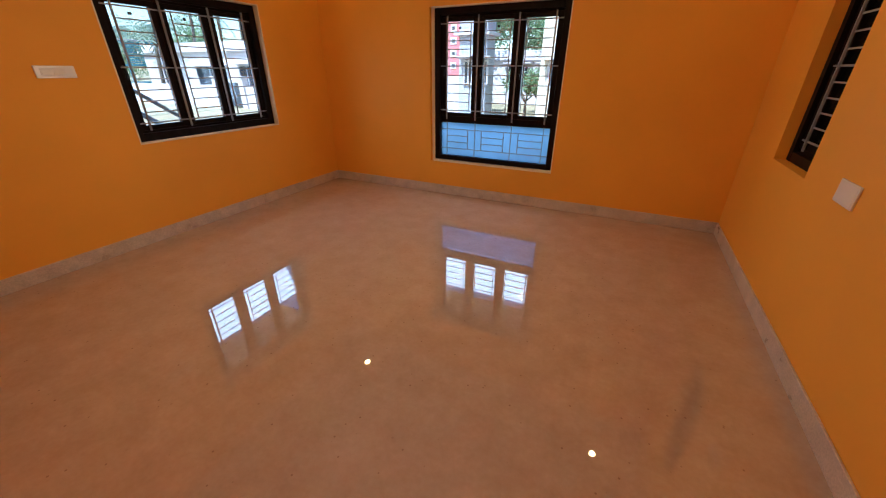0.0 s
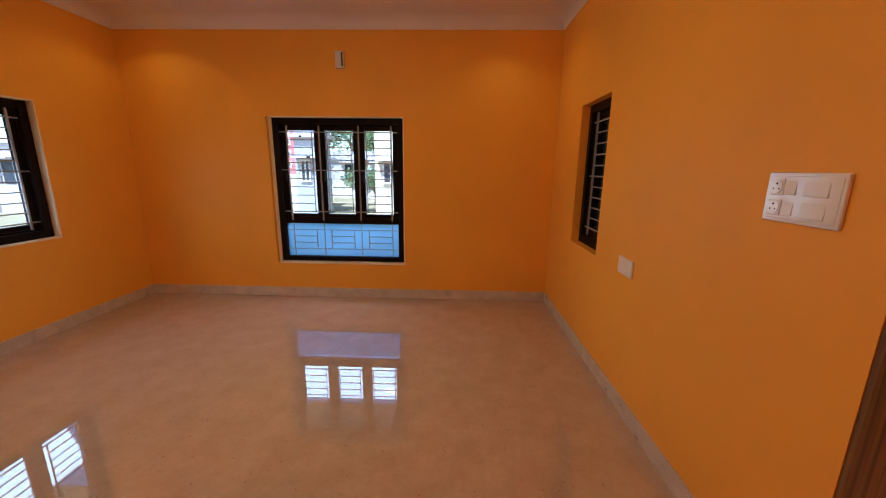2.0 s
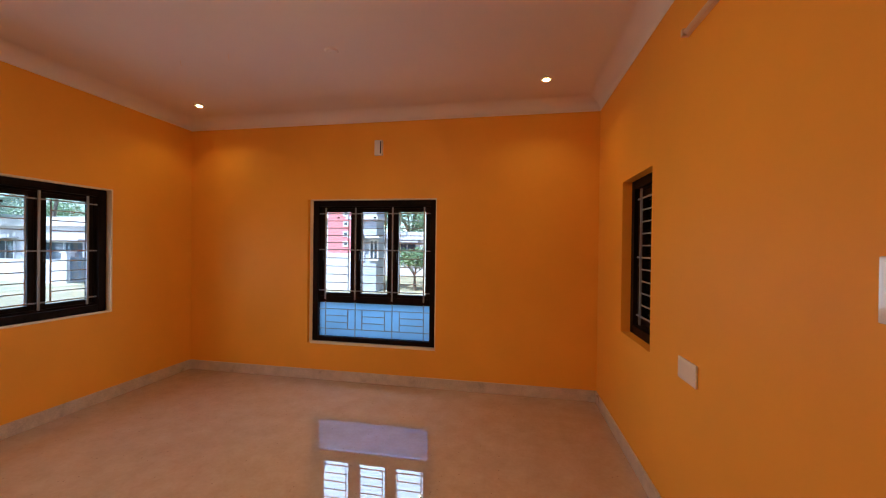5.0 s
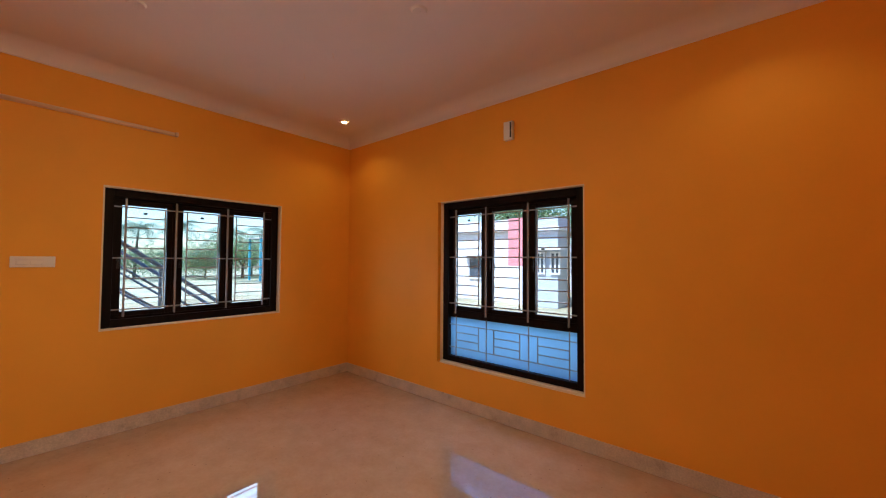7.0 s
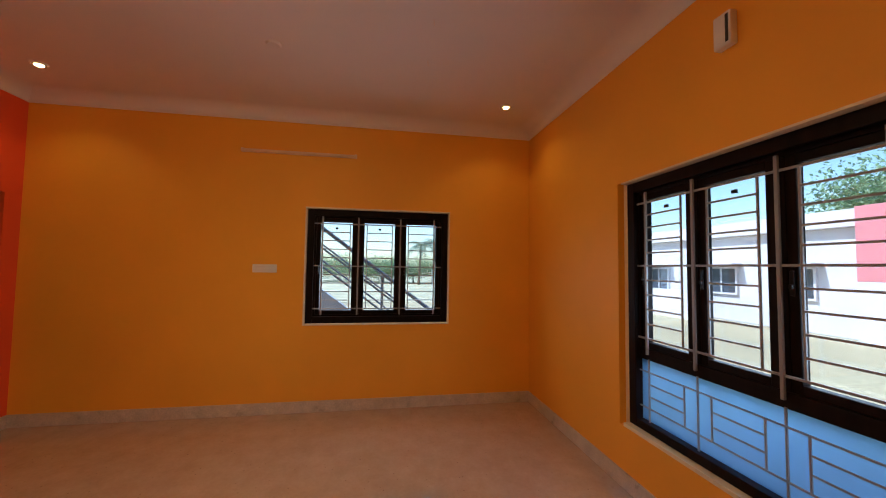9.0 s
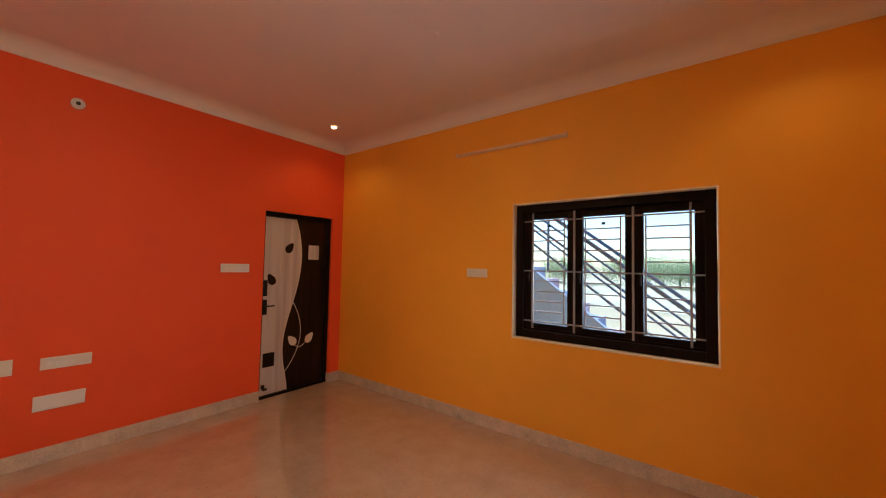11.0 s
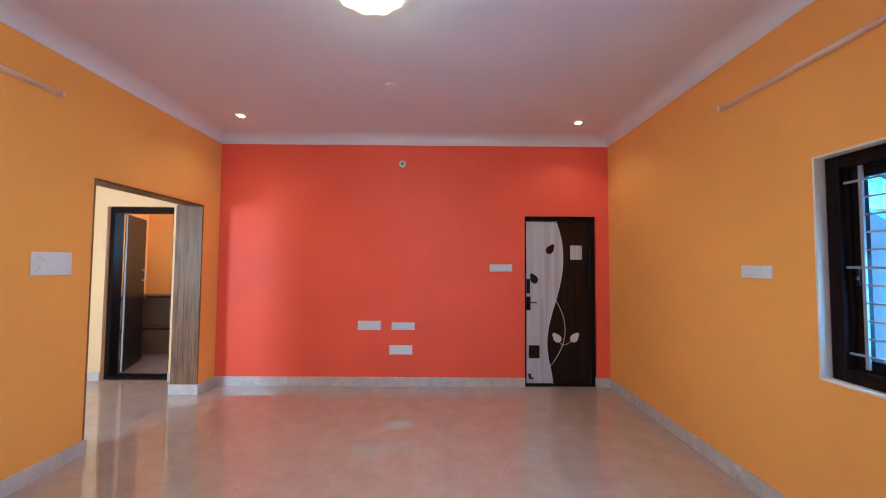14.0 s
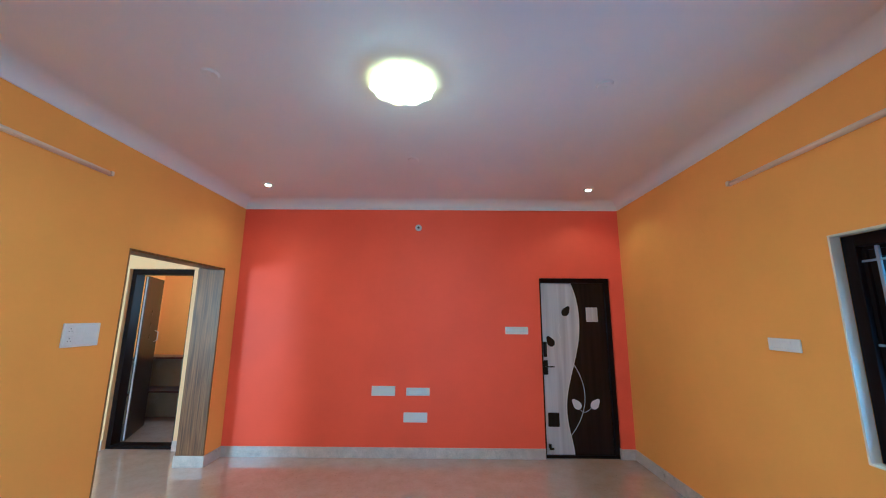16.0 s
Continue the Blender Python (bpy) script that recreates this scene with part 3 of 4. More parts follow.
def wide_row(ob, w, h):
    part("inner_frame", boxes((-w / 2 + 0.014, w / 2 - 0.014, -0.0145, -0.009, -h / 2 + 0.014, h / 2 - 0.014), bevel=0.0015), MODULE_SHADE, ob)
    rockers(ob, w, h, 4, -w / 2 + 0.03, w / 2 - 0.09, -h / 2 + 0.018, h / 2 - 0.018)
    socket_holes(ob, w / 2 - 0.05, 0)


def blank(ob, w, h):
    part("inner_frame", boxes((-w / 2 + 0.010, w / 2 - 0.010, -0.0135, -0.009, -h / 2 + 0.010, h / 2 - 0.010), bevel=0.0015), PLASTIC, ob)


def facing_north(x, z):
    return Matrix.Translation((x, YS, z)) @ pose(0, 0, 0, 0, 0, 180)


def facing_west(y, z):
    return Matrix.Translation((XE, y, z)) @ pose(0, 0, 0, 0, 0, -90)


def facing_east(y, z):
    return Matrix.Translation((XW, y, z)) @ pose(0, 0, 0, 0, 0, 90)


plate_on_wall("switchboard", "white switchboard with two rows of switches on orange wall", "switchboard", 0.270, 0.165, facing_west(1.1575, 1.479), double_row)
plate_on_wall("blank_plate", "square white blank cover plate low on orange wall", "cover plate", 0.19, 0.112, facing_west(2.260, 0.955), blank)
plate_on_wall("switch_plate", "slim white switch plate on orange wall beside window", "switch plate", 0.232, 0.083, facing_east(1.352, 1.458), slim_row, "slim switch plates")
plate_on_wall("switch_plate", "slim white switch plate on red wall beside door", "switch plate", 0.282, 0.090, facing_north(-2.538, 1.456), wide_row, "slim switch plates")
plate_on_wall("socket_plate", "white blank socket plate low on the red wall", "socket plate", 0.282, 0.112, facing_north(-0.924, 0.740), blank, "television socket plates")
plate_on_wall("socket_plate", "slim white socket plate low on the red wall", "socket plate", 0.282, 0.090, facing_north(-1.338, 0.734), wide_row, "television socket plates")
plate_on_wall("socket_plate", "white socket plate just above skirting on red wall", "socket plate", 0.282, 0.110, facing_north(-1.313, 0.445), blank, "television socket plates")


# ---- tube lights, wall box, wall spot ----
def batten(label, m, length):
    ob = thing("tube_light", label, "tube light", m, "slim tube lights")
    part("batten", boxes((-length / 2, length / 2, -0.022, 0.0, -0.012, 0.022), bevel=0.003), CASING, ob)
    bm = bmesh.new()
    add_rod(bm, (-length / 2 + 0.02, -0.026, 0.002), (length / 2 - 0.02, -0.026, 0.002), 0.012, 10)
    part("diffuser_tube", bm, CASING, ob, smooth=True)
    for s in (-1, 1):
        part("end_cap", boxes((s * length / 2 - 0.012, s * length / 2 + 0.012, -0.040, 0.0, -0.014, 0.024), bevel=0.004), CASING, ob)
    return ob


batten("slim unlit tube light high on the orange wall, window side", facing_east(1.665, 2.655), 1.12)
batten("slim unlit tube light high on orange wall by passage", facing_west(1.735, 2.690), 1.14)

chime = thing("door_chime", "small white oblong chime box high on orange wall", "chime box", Matrix.Translation((-1.412, YN, 2.685)))
part("body", boxes((-0.046, 0.046, -0.045, 0.0, -0.085, 0.085), bevel=0.006), PLASTIC, chime)
part("side_grille", boxes((0.020, 0.036, -0.0465, -0.044, -0.070, 0.070), bevel=0.002), SOCKET_DARK, chime, "dark side slot")

spot = thing("wall_spot", "small round white picture spot on the red wall", "wall light", facing_north(-1.308, 2.744))
bm = bmesh.new()
add_rod(bm, (0, 0, 0), (0, -0.02, 0), 0.042, 24)
part("rose", bm, PLASTIC, spot, smooth=False)
bm = bmesh.new()
add_rod(bm, (0, -0.02, 0), (0, -0.03, 0), 0.014, 16)
part("lens", bm, SOCKET_DARK, spot, "dark centre")


# ---- ceiling fittings ----
def downlight(x, y):
    ob = thing("downlight", "small lit round recessed downlight in the ceiling", "downlight", Matrix.Translation((x, y, TOP)), "recessed downlights")
    bm = bmesh.new()
    bmesh.ops.create_cone(bm, cap_ends=True, segments=28, radius1=0.050, radius2=0.062, depth=0.012, matrix=Matrix.Translation((0, 0, -0.006)))
    part("rim", bm, PLASTIC, ob, smooth=False)
    bm = bmesh.new()
    bmesh.ops.create_cone(bm, cap_ends=True, segments=24, radius1=0.027, radius2=0.031, depth=0.006, matrix=Matrix.Translation((0, 0, -0.015)))
    part("lens", bm, GLOW_SPOT, ob)
    lamp("downlight_beam", "SPOT", 1.35, (1.0, 0.70, 0.28), Matrix.Translation((x, y, TOP - 0.03)), 0.035, spot=130)


for x, y in ((-3.325, -0.262), (0.380, -0.150), (-3.320, 3.705), (0.363, 3.620)):
    downlight(x, y)

flush = thing("flush_light", "lit scalloped glass flush ceiling light glowing warm yellow", "ceiling light", Matrix.Translation((-1.372, 1.715, TOP)))
bm = bmesh.new()
bmesh.ops.create_cone(bm, cap_ends=True, segments=32, radius1=0.15, radius2=0.16, depth=0.03, matrix=Matrix.Translation((0, 0, -0.015)))
part("base_plate", bm, PLASTIC, flush)
bm = bmesh.new()
rings, seg = 9, 64
grid = []
for i in range(rings):
    a = i / (rings - 1) * math.pi / 2
    row = []
    for j in range(seg):
        t_ = j / seg * 2 * math.pi
        r = 0.178 * math.sin(a) * (1 + 0.04 * math.cos(10 * t_) * math.sin(a) ** 2)
        row.append(bm.verts.new((r * math.cos(t_), r * math.sin(t_), -0.026 - 0.05 * math.cos(a))))
    grid.append(row)
for i in range(1, rings - 1):
    for j in range(seg):
        bm.faces.new((grid[i][j], grid[i][(j + 1) % seg], grid[i + 1][(j + 1) % seg], grid[i + 1][j]))
bm.faces.new(grid[1])
for row in grid[:1]:
    for v in row:
        bm.verts.remove(v)
bm.faces.new(grid[-1])
part("scalloped_shade", bm, GLOW_FLUSH, flush, "glowing scalloped glass shade", smooth=True)
bm = bmesh.new()
low, high = [], []
for j in range(80):
    t_ = j / 80 * 2 * math.pi
    r = 0.205 * (1 + 0.045 * math.cos(10 * t_))
    low.append(bm.verts.new((r * math.cos(t_), r * math.sin(t_), -0.034)))
    high.append(bm.verts.new((0.94 * r * math.cos(t_), 0.94 * r * math.sin(t_), -0.012)))
for j in range(80):
    bm.faces.new((low[j], low[(j + 1) % 80], high[(j + 1) % 80], high[j]))
bm.faces.new(low)
bm.faces.new(high)
part("scalloped_rim", bm, GLOW_RIM, flush, "yellow scalloped glass rim")
for dx in (-0.05, 0.05):
    bm = bmesh.new()
    add_rod(bm, (dx, -0.02, -0.07), (dx, -0.02, -0.084), 0.004)
    part("screw_cap", bm, LOCK, flush)


def cap(x, y, r, label):
    ob = thing("junction_cover", label, "junction cover", Matrix.Translation((x, y, TOP)), "ceiling outlet caps")
    bm = bmesh.new()
    bmesh.ops.create_cone(bm, cap_ends=True, segments=28, radius1=r * 0.8, radius2=r, depth=0.012, matrix=Matrix.Translation((0, 0, -0.006)))
    part("disc", bm, CEILING, ob)
    bm = bmesh.new()
    add_rod(bm, (-0.012, 0, -0.012), (-0.012, 0, -0.016), 0.004)
    add_rod(bm, (0.012, 0, -0.012), (0.012, 0, -0.016), 0.004)
    part("screws", bm, INLAY, ob)


for x, y in ((-0.188, 1.803), (-2.671, 1.705), (-1.338, 2.890), (-1.340, 0.535)):
    cap(x, y, 0.055, "white round outlet cap on the ceiling")


for x, y in ((-2.666, 2.836), (-2.193, 2.814)):
    hook = thing("ceiling_hook", "thin bent wire end hanging from the ceiling", "wire", Matrix.Translation((x, y, TOP)), "ceiling wire ends")
    part("wire", tube_along([(0, 0, 0), (0.002, 0, -0.02), (0.006, 0.002, -0.045)], 0.0018), CASING, hook)


# ---- the passage beyond the opening ----
PY, PN, PX = -0.93, 3.6, 3.9
structure("passage_floor", boxes((XE, PX, -2.6, PN, -0.15, 0.0)), STONE, "polished beige stone floor of the passage", "floor")
structure("passage_ceiling", boxes((XE + TN, PX, -2.6, PN + 0.2, TOP, FACES)), CEILING, "white ceiling of the passage", "ceiling")
structure("passage_wall_south", wall_with_holes("x", PY - 0.2, PY, XE + TE, PX, 0, TOP, [(1.635, 2.49, 0, 2.21)]), CREAM, "sunlit cream yellow wall round the inner door", "wall")
structure("passage_wall_east", boxes((PX, PX + 0.2, -2.6, PN + 0.2, 0, TOP)), CREAM, "cream yellow passage wall", "wall")
structure("passage_wall_north", wall_with_holes("x", PN, PN + 0.2, XE + TN, PX, 0, TOP, [(2.35, 3.25, 0, 2.15)]), CREAM, "cream yellow wall round the entrance", "wall")
structure("store_wall_south", boxes((1.4, PX, -2.6, -2.42, 0, TOP)), ORANGE, "orange back wall of the small room", "wall")
# the opening in this side wall is assumed and unseen, made for the fill lamp
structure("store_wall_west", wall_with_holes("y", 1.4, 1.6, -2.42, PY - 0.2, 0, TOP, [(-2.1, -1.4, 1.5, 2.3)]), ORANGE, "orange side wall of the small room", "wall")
structure("store_wall_east", boxes((3.15, PX, -2.42, PY - 0.2, 0, TOP)), ORANGE, "orange side wall of the small room", "wall")
DADO = paint("grey_beige_wall_tile", (0.56, 0.43, 0.27), 0.25, 0.08, 4.0, 0.004, 120)
structure("store_dado", boxes((1.604, 3.146, -2.42, -2.412, 0.0, 0.95), (1.6, 1.608, -2.412, PY - 0.2, 0.0, 0.95), (3.142, 3.15, -2.412, PY - 0.2, 0.0, 0.95)), DADO, "grey beige tiled dado in the small room", "dado")
structure("skirting_passage", boxes((XE + TE, 1.635, PY, PY + 0.012, 0, SKIRT_H), (2.49, PX, PY, PY + 0.012, 0, SKIRT_H)), SKIRT, "grey stone skirting in the passage", "skirting")
lamp("entrance_daylight", "AREA", 11.0, (1.0, 0.84, 0.62), Matrix.Translation((2.80, PN + 0.05, 1.70)) @ pose(0, 0, 0, -90, 0, 0), 0.9, 0.85)

# added fill lamp in the assumed opening, only to brighten the small room
lamp("store_fill_light", "AREA", 1.9, (1.0, 0.86, 0.66), Matrix.Translation((1.5, -1.75, 1.9)) @ pose(0, 0, 0, 0, -90, 0), 0.68, 0.78)

# veneered lining of the opening: two jambs and a head
structure("passage_lining_far", boxes((XE + 0.003, XE + TE - 0.003, O0, O0 + 0.02, SKIRT_H, OZ), bevel=0.002), VENEER, "walnut veneer lining on the side of the opening", "lining")
structure("passage_lining_near", boxes((XE + 0.003, XE + TN - 0.010, O1 - 0.02, O1, SKIRT_H, OZ), bevel=0.002), VENEER, "dark walnut veneer lining on the side of the opening", "lining")
structure("passage_lining_head", boxes((XE + 0.003, XE + TN - 0.003, O0 + 0.02, O1 - 0.02, OZ - 0.02, OZ), bevel=0.002), VENEER, "walnut veneer lining under the lintel", "lining")
structure("passage_plinth_far", boxes((XE - 0.012, XE + TE + 0.012, O0 - 0.001, O0 + 0.026, 0, SKIRT_H), bevel=0.003), SKIRT, "pale stone plinth under the veneer lining", "skirting")
structure("passage_plinth_near", boxes((XE - 0.012, XE + TN + 0.012, O1 - 0.026, O1 + 0.001, 0, SKIRT_H), bevel=0.003), SKIRT, "pale stone plinth under the veneer lining", "skirting")

inner = thing("door_2", "dark wooden door standing open into the small room", "door", Matrix.Translation((1.635, PY - 0.05, 0)), "", "structure")
part("door_frame", boxes((0, 0.045, -0.14, 0, 0, 2.21), (0.795, 0.855, -0.14, 0, 0, 2.21), (0.045, 0.795, -0.139, -0.001, 2.14, 2.21), bevel=0.004), FRAME, inner)
part("threshold", boxes((0.045, 0.795, -0.138, 0.004, 0, 0.04), bevel=0.003), FRAME, inner)
leaf2 = part("leaf", boxes((0, 0.72, -0.036, 0, 0.0, 2.09), bevel=0.002), DOOR_DARK, inner)
leaf2.matrix_basis = Matrix.Translation((0.790, -0.150, 0.045)) @ pose(0, 0, 0, 0, 0, -66)
part("leaf_edge", boxes((-0.003, 0.0, -0.028, -0.012, 0.004, 2.08)), DOOR_PALE, leaf2, "pale laminate edge of the leaf")
for i in range(3):
    z = 1.22 + i * 0.17
    part("triangle_inlay", outline([(0.32, z), (0.38, z), (0.35, z + 0.075)], -0.004, -0.0355), LOCK, leaf2)
bm = tube_along([(0.60, -0.036, 1.18), (0.60, -0.075, 1.20), (0.60, -0.075, 1.32), (0.60, -0.036, 1.34)], 0.006)
part("handle", bm, INLAY, leaf2)
for z in (0.465, 0.965):
    sh = thing("wall_shelf", "brown stone corner shelf slab in the small room", "shelf", Matrix.Translation((1.6, -2.42, z)), "corner shelf slabs")
    part("slab", outline([(0.0, 0.0), (1.55, 0.0), (1.55, 0.8), (1.25, 0.36), (0.0, 0.36)], 0.03), SHELF, sh).matrix_basis = Matrix.Rotation(radians(-90), 4, "X")

# ---- outdoors ----
GZ = -0.45
EARTH = paint("dry_sandy_earth", (0.38, 0.31, 0.19), 0.95, 0.22, 0.35, 0.08, 14, fine=0.2)
GRASS_EARTH = paint("dry_grass", (0.42, 0.38, 0.25), 0.95, 0.3, 0.6, 0.08, 20, fine=0.3)
WHITE_WALL = paint("white_outer_wall", (0.60, 0.55, 0.56), 0.8, 0.08, 0.8, 0.03, 60)
WARM_WALL = paint("warm_white_outer_wall", (0.66, 0.58, 0.46), 0.8, 0.08, 0.8, 0.03, 60)
BLUE_WALL = paint("pale_blue_outer_wall", (0.42, 0.42, 0.47), 0.8, 0.08, 0.8, 0.03, 60)
PINK_WALL = paint("pink_red_outer_wall", (0.62, 0.20, 0.21), 0.8, 0.08, 1.0, 0.03, 60)
CYAN_WALL = paint("cyan_blue_outer_wall", (0.10, 0.44, 0.60), 0.7, 0.10, 0.8, 0.03, 60)
STAIR_WALL = paint("lavender_stair_plaster", (0.34, 0.44, 0.62), 0.85, 0.12, 1.2, 0.03, 60)
STAIR_PINK = paint("pink_stair_plaster", (0.58, 0.40, 0.45), 0.85, 0.12, 1.2, 0.03, 60)
RAIL = paint("grey_blue_rail_steel", (0.12, 0.15, 0.20), 0.4, 0.1, 6, metal=0.4)
SHADE_GLASS = paint("far_window_glass", (0.05, 0.06, 0.08), 0.15, 0.2, 3)
BARK = paint("grey_brown_bark", (0.16, 0.12, 0.09), 0.9, 0.3, 6, 0.1, 30)


def leaf_matter(name, base):
    """Thin leaves that let some light through."""
    m, n, l, b = shader(name)
    tc = n.new("ShaderNodeTexCoord")
    ns = n.new("ShaderNodeTexNoise")
    ns.inputs["Scale"].default_value = 1.3
    l.new(tc.outputs["Object"], ns.inputs["Vector"])
    cr = n.new("ShaderNodeValToRGB")
    cr.color_ramp.elements[0].position, cr.color_ramp.elements[0].color = 0.3, (*[c * 0.6 for c in base], 1)
    cr.color_ramp.elements[1].position, cr.color_ramp.elements[1].color = 0.7, (*[c * 1.3 for c in base], 1)
    l.new(ns.outputs[0], cr.inputs[0])
    l.new(cr.outputs[0], b.inputs["Base Color"])
    b.inputs["Roughness"].default_value = 0.5
    tr = n.new("ShaderNodeBsdfTranslucent")
    l.new(cr.outputs[0], tr.inputs[0])
    mx = n.new("ShaderNodeMixShader")
    mx.inputs[0].default_value = 0.45
    l.new(b.outputs[0], mx.inputs[1])
    l.new(tr.outputs[0], mx.inputs[2])
    l.new(mx.outputs[0], n["Material Output"].inputs[0])
    return m


# greens paler than real foliage: the distance haze is put into the leaf colour
LEAF = leaf_matter("green_leaves", (0.26, 0.36, 0.19))
PALM_LEAF = leaf_matter("palm_leaves", (0.20, 0.27, 0.20))

bm = bmesh.new()
bmesh.ops.create_grid(bm, x_segments=2, y_segments=2, size=900, matrix=Matrix.Translation((0, 0, GZ)))
structure("ground", bm, EARTH, "dry sandy open ground reaching far away", "ground")
structure("grass_field", boxes((-70, -20, -30, 34, GZ - 0.05, GZ + 0.012)), GRASS_EARTH, "dry grassy field beyond the yard", "field")
structure("plinth", boxes((XW - T - 0.05, PX + 0.25, -2.7, YN + T + 0.05, GZ - 0.1, -0.152)), WHITE_WALL, "plain plinth under the house", "plinth")
structure("roof_slab", boxes((XW - T - 0.45, PX + 0.5, -2.9, YN + T + 0.45, FACES + 0.002, FACES + 0.14)), WHITE_WALL, "flat concrete roof slab over the room", "roof")

for name, box in (("sunshade_west", (XW - T - 0.72, XW - T, A0 - 0.2, A1 + 0.2, 2.17, 2.24)), ("sunshade_north", (B0 - 0.2, B1 + 0.2, YN + T, YN + T + 0.72, 2.17, 2.24))):
    structure(name, boxes(box, bevel=0.006), WHITE_WALL, "projecting concrete sunshade over the window", "sunshade")


def house(label, x0, x1, y0, y1, height, mat, wins, band=None):
    """A flat-roofed house whose windows (x, z, w, h) look south."""
    ob = thing("house", label, "house", Matrix.Translation((x0, y0, GZ)), "houses across the yard")
    w, d = x1 - x0, y1 - y0
    part("wall", boxes((0, w, 0, d, 0, height), bevel=0.02), mat, ob)
    part("roof", boxes((-0.15, w + 0.15, -0.25, d + 0.15, height, height + 0.12), bevel=0.01), WHITE_WALL, ob)
    part("parapet", boxes((0, w, 0, 0.15, height + 0.12, height + 0.55), (0, 0.15, 0.15, d, height + 0.12, height + 0.55), (w - 0.15, w, 0.15, d, height + 0.12, height + 0.55)), mat, ob)
    for wx, wz, ww, wh in wins:
        wn_ = part("window", boxes((wx, wx + ww, -0.05, 0.02, wz, wz + wh)), SHADE_GLASS, ob, "dark window")
        part("window_frame", boxes((wx - 0.07, wx, -0.09, 0.02, wz - 0.07, wz + wh + 0.07), (wx + ww, wx + ww + 0.07, -0.09, 0.02, wz - 0.07, wz + wh + 0.07), (wx, wx + ww, -0.09, 0.02, wz + wh, wz + wh + 0.07), (wx, wx + ww, -0.09, 0.02, wz - 0.07, wz), (wx + ww / 2 - 0.03, wx + ww / 2 + 0.03, -0.08, 0.02, wz, wz + wh)), WHITE_WALL, wn_)
        part("sunshade", boxes((wx - 0.25, wx + ww + 0.25, -0.5, 0.0, wz + wh + 0.12, wz + wh + 0.2)), WHITE_WALL, wn_)
    return ob


house("long white flat-roofed house with dark windows", -17.5, -6.95, 16.2, 18.2, 3.3, WHITE_WALL, ((1.0, 1.0, 1.1, 1.0), (4.3, 1.1, 1.2, 0.95), (7.0, 1.1, 1.1, 0.95)))
tower = thing("stair_tower", "pink-red stair tower with four square white-rimmed vents", "tower", Matrix.Translation((-8.15, 15.85, GZ)))
part("base", boxes((0, 1.22, 0, 0.4, 0, 1.7)), WHITE_WALL, tower)
part("shaft", boxes((0, 1.22, 0, 0.4, 1.7, 3.85), bevel=0.01), PINK_WALL, tower)
for i in range(4):
    z = 1.98 + i * 0.46
    v = part("vent_rim", boxes((0.74, 1.02, -0.03, 0.01, z, z + 0.26), bevel=0.01), WHITE_WALL, tower)
    part("vent", boxes((0.81, 0.95, -0.036, -0.028, z + 0.07, z + 0.19)), SHADE_GLASS, v)
house("pale blue house with small paired windows", -6.9, -5.70, 15.6, 16.6, 3.2, BLUE_WALL, ((0.3, 1.45, 0.3, 0.8), (0.95, 1.45, 0.3, 0.8)))
house("distant white house behind shrubs", -8.6, -3.8, 24.5, 31, 2.5, WHITE_WALL, ((1.2, 1.2, 1.2, 1.0), (3.2, 1.2, 1.0, 1.0)))
house("warm white house with small square window", -3.3, 4.5, 14.6, 22, 4.4, WARM_WALL, ((0.38, 1.45, 0.5, 0.7), (4.0, 1.4, 1.2, 1.2)))
house("low white house with a dark gate", -31, -18.5, 16.5, 24, 2.9, WHITE_WALL, ((2, 1.0, 1.2, 1.1), (5.5, 0.1, 2.6, 1.9), (9.5, 1.0, 1.2, 1.1)))
wall_run = thing("compound_wall", "low white compound wall with square gate piers", "compound wall", Matrix.Translation((-30, 14.6, GZ)))
part("wall", boxes((0, 8.5, 0, 0.15, 0, 1.15), (11.0, 17.5, 0, 0.15, 0, 1.15)), WHITE_WALL, wall_run)
for x in (8.5, 10.65, 17.5):
    part("pier", boxes((x, x + 0.35, -0.1, 0.25, 0, 1.5), (x - 0.05, x + 0.4, -0.15, 0.3, 1.5, 1.6), bevel=0.01), WHITE_WALL, wall_run)
part("gate", boxes((8.85, 10.65, 0.04, 0.08, 0.1, 1.3)), SHADE_GLASS, wall_run, "dark sheet gate")
shed = thing("open_shed", "cyan painted open timber shed with slatted sides among palms", "shed", Matrix.Translation((-32.0, 15.2, GZ)))
for y in (0.0, 0.8, 2.2, 3.6, 4.8, 5.8):
    part("post", boxes((-0.08, 0.08, y - 0.08, y + 0.08, 0.0, 3.7), bevel=0.01), CYAN_WALL, shed)
for z in (1.1, 2.2, 3.6):
    part("rail", boxes((-0.05, 0.05, -0.1, 5.9, z - 0.06, z + 0.06)), CYAN_WALL, shed)
for k in range(8):
    for y0, y1 in ((0.9, 2.1), (4.9, 5.7)):
        part("slat", boxes((-0.03, 0.03, y0, y1, 2.32 + k * 0.155, 2.42 + k * 0.155)), CYAN_WALL, shed)
part("roof", boxes((-2.4, 0.3, -0.3, 6.1, 3.7, 3.77), bevel=0.01), WHITE_WALL, shed)
for y in (0.0, 5.8):
    part("back_post", boxes((-2.28, -2.12, y - 0.08, y + 0.08, 0.0, 3.7)), CYAN_WALL, shed)


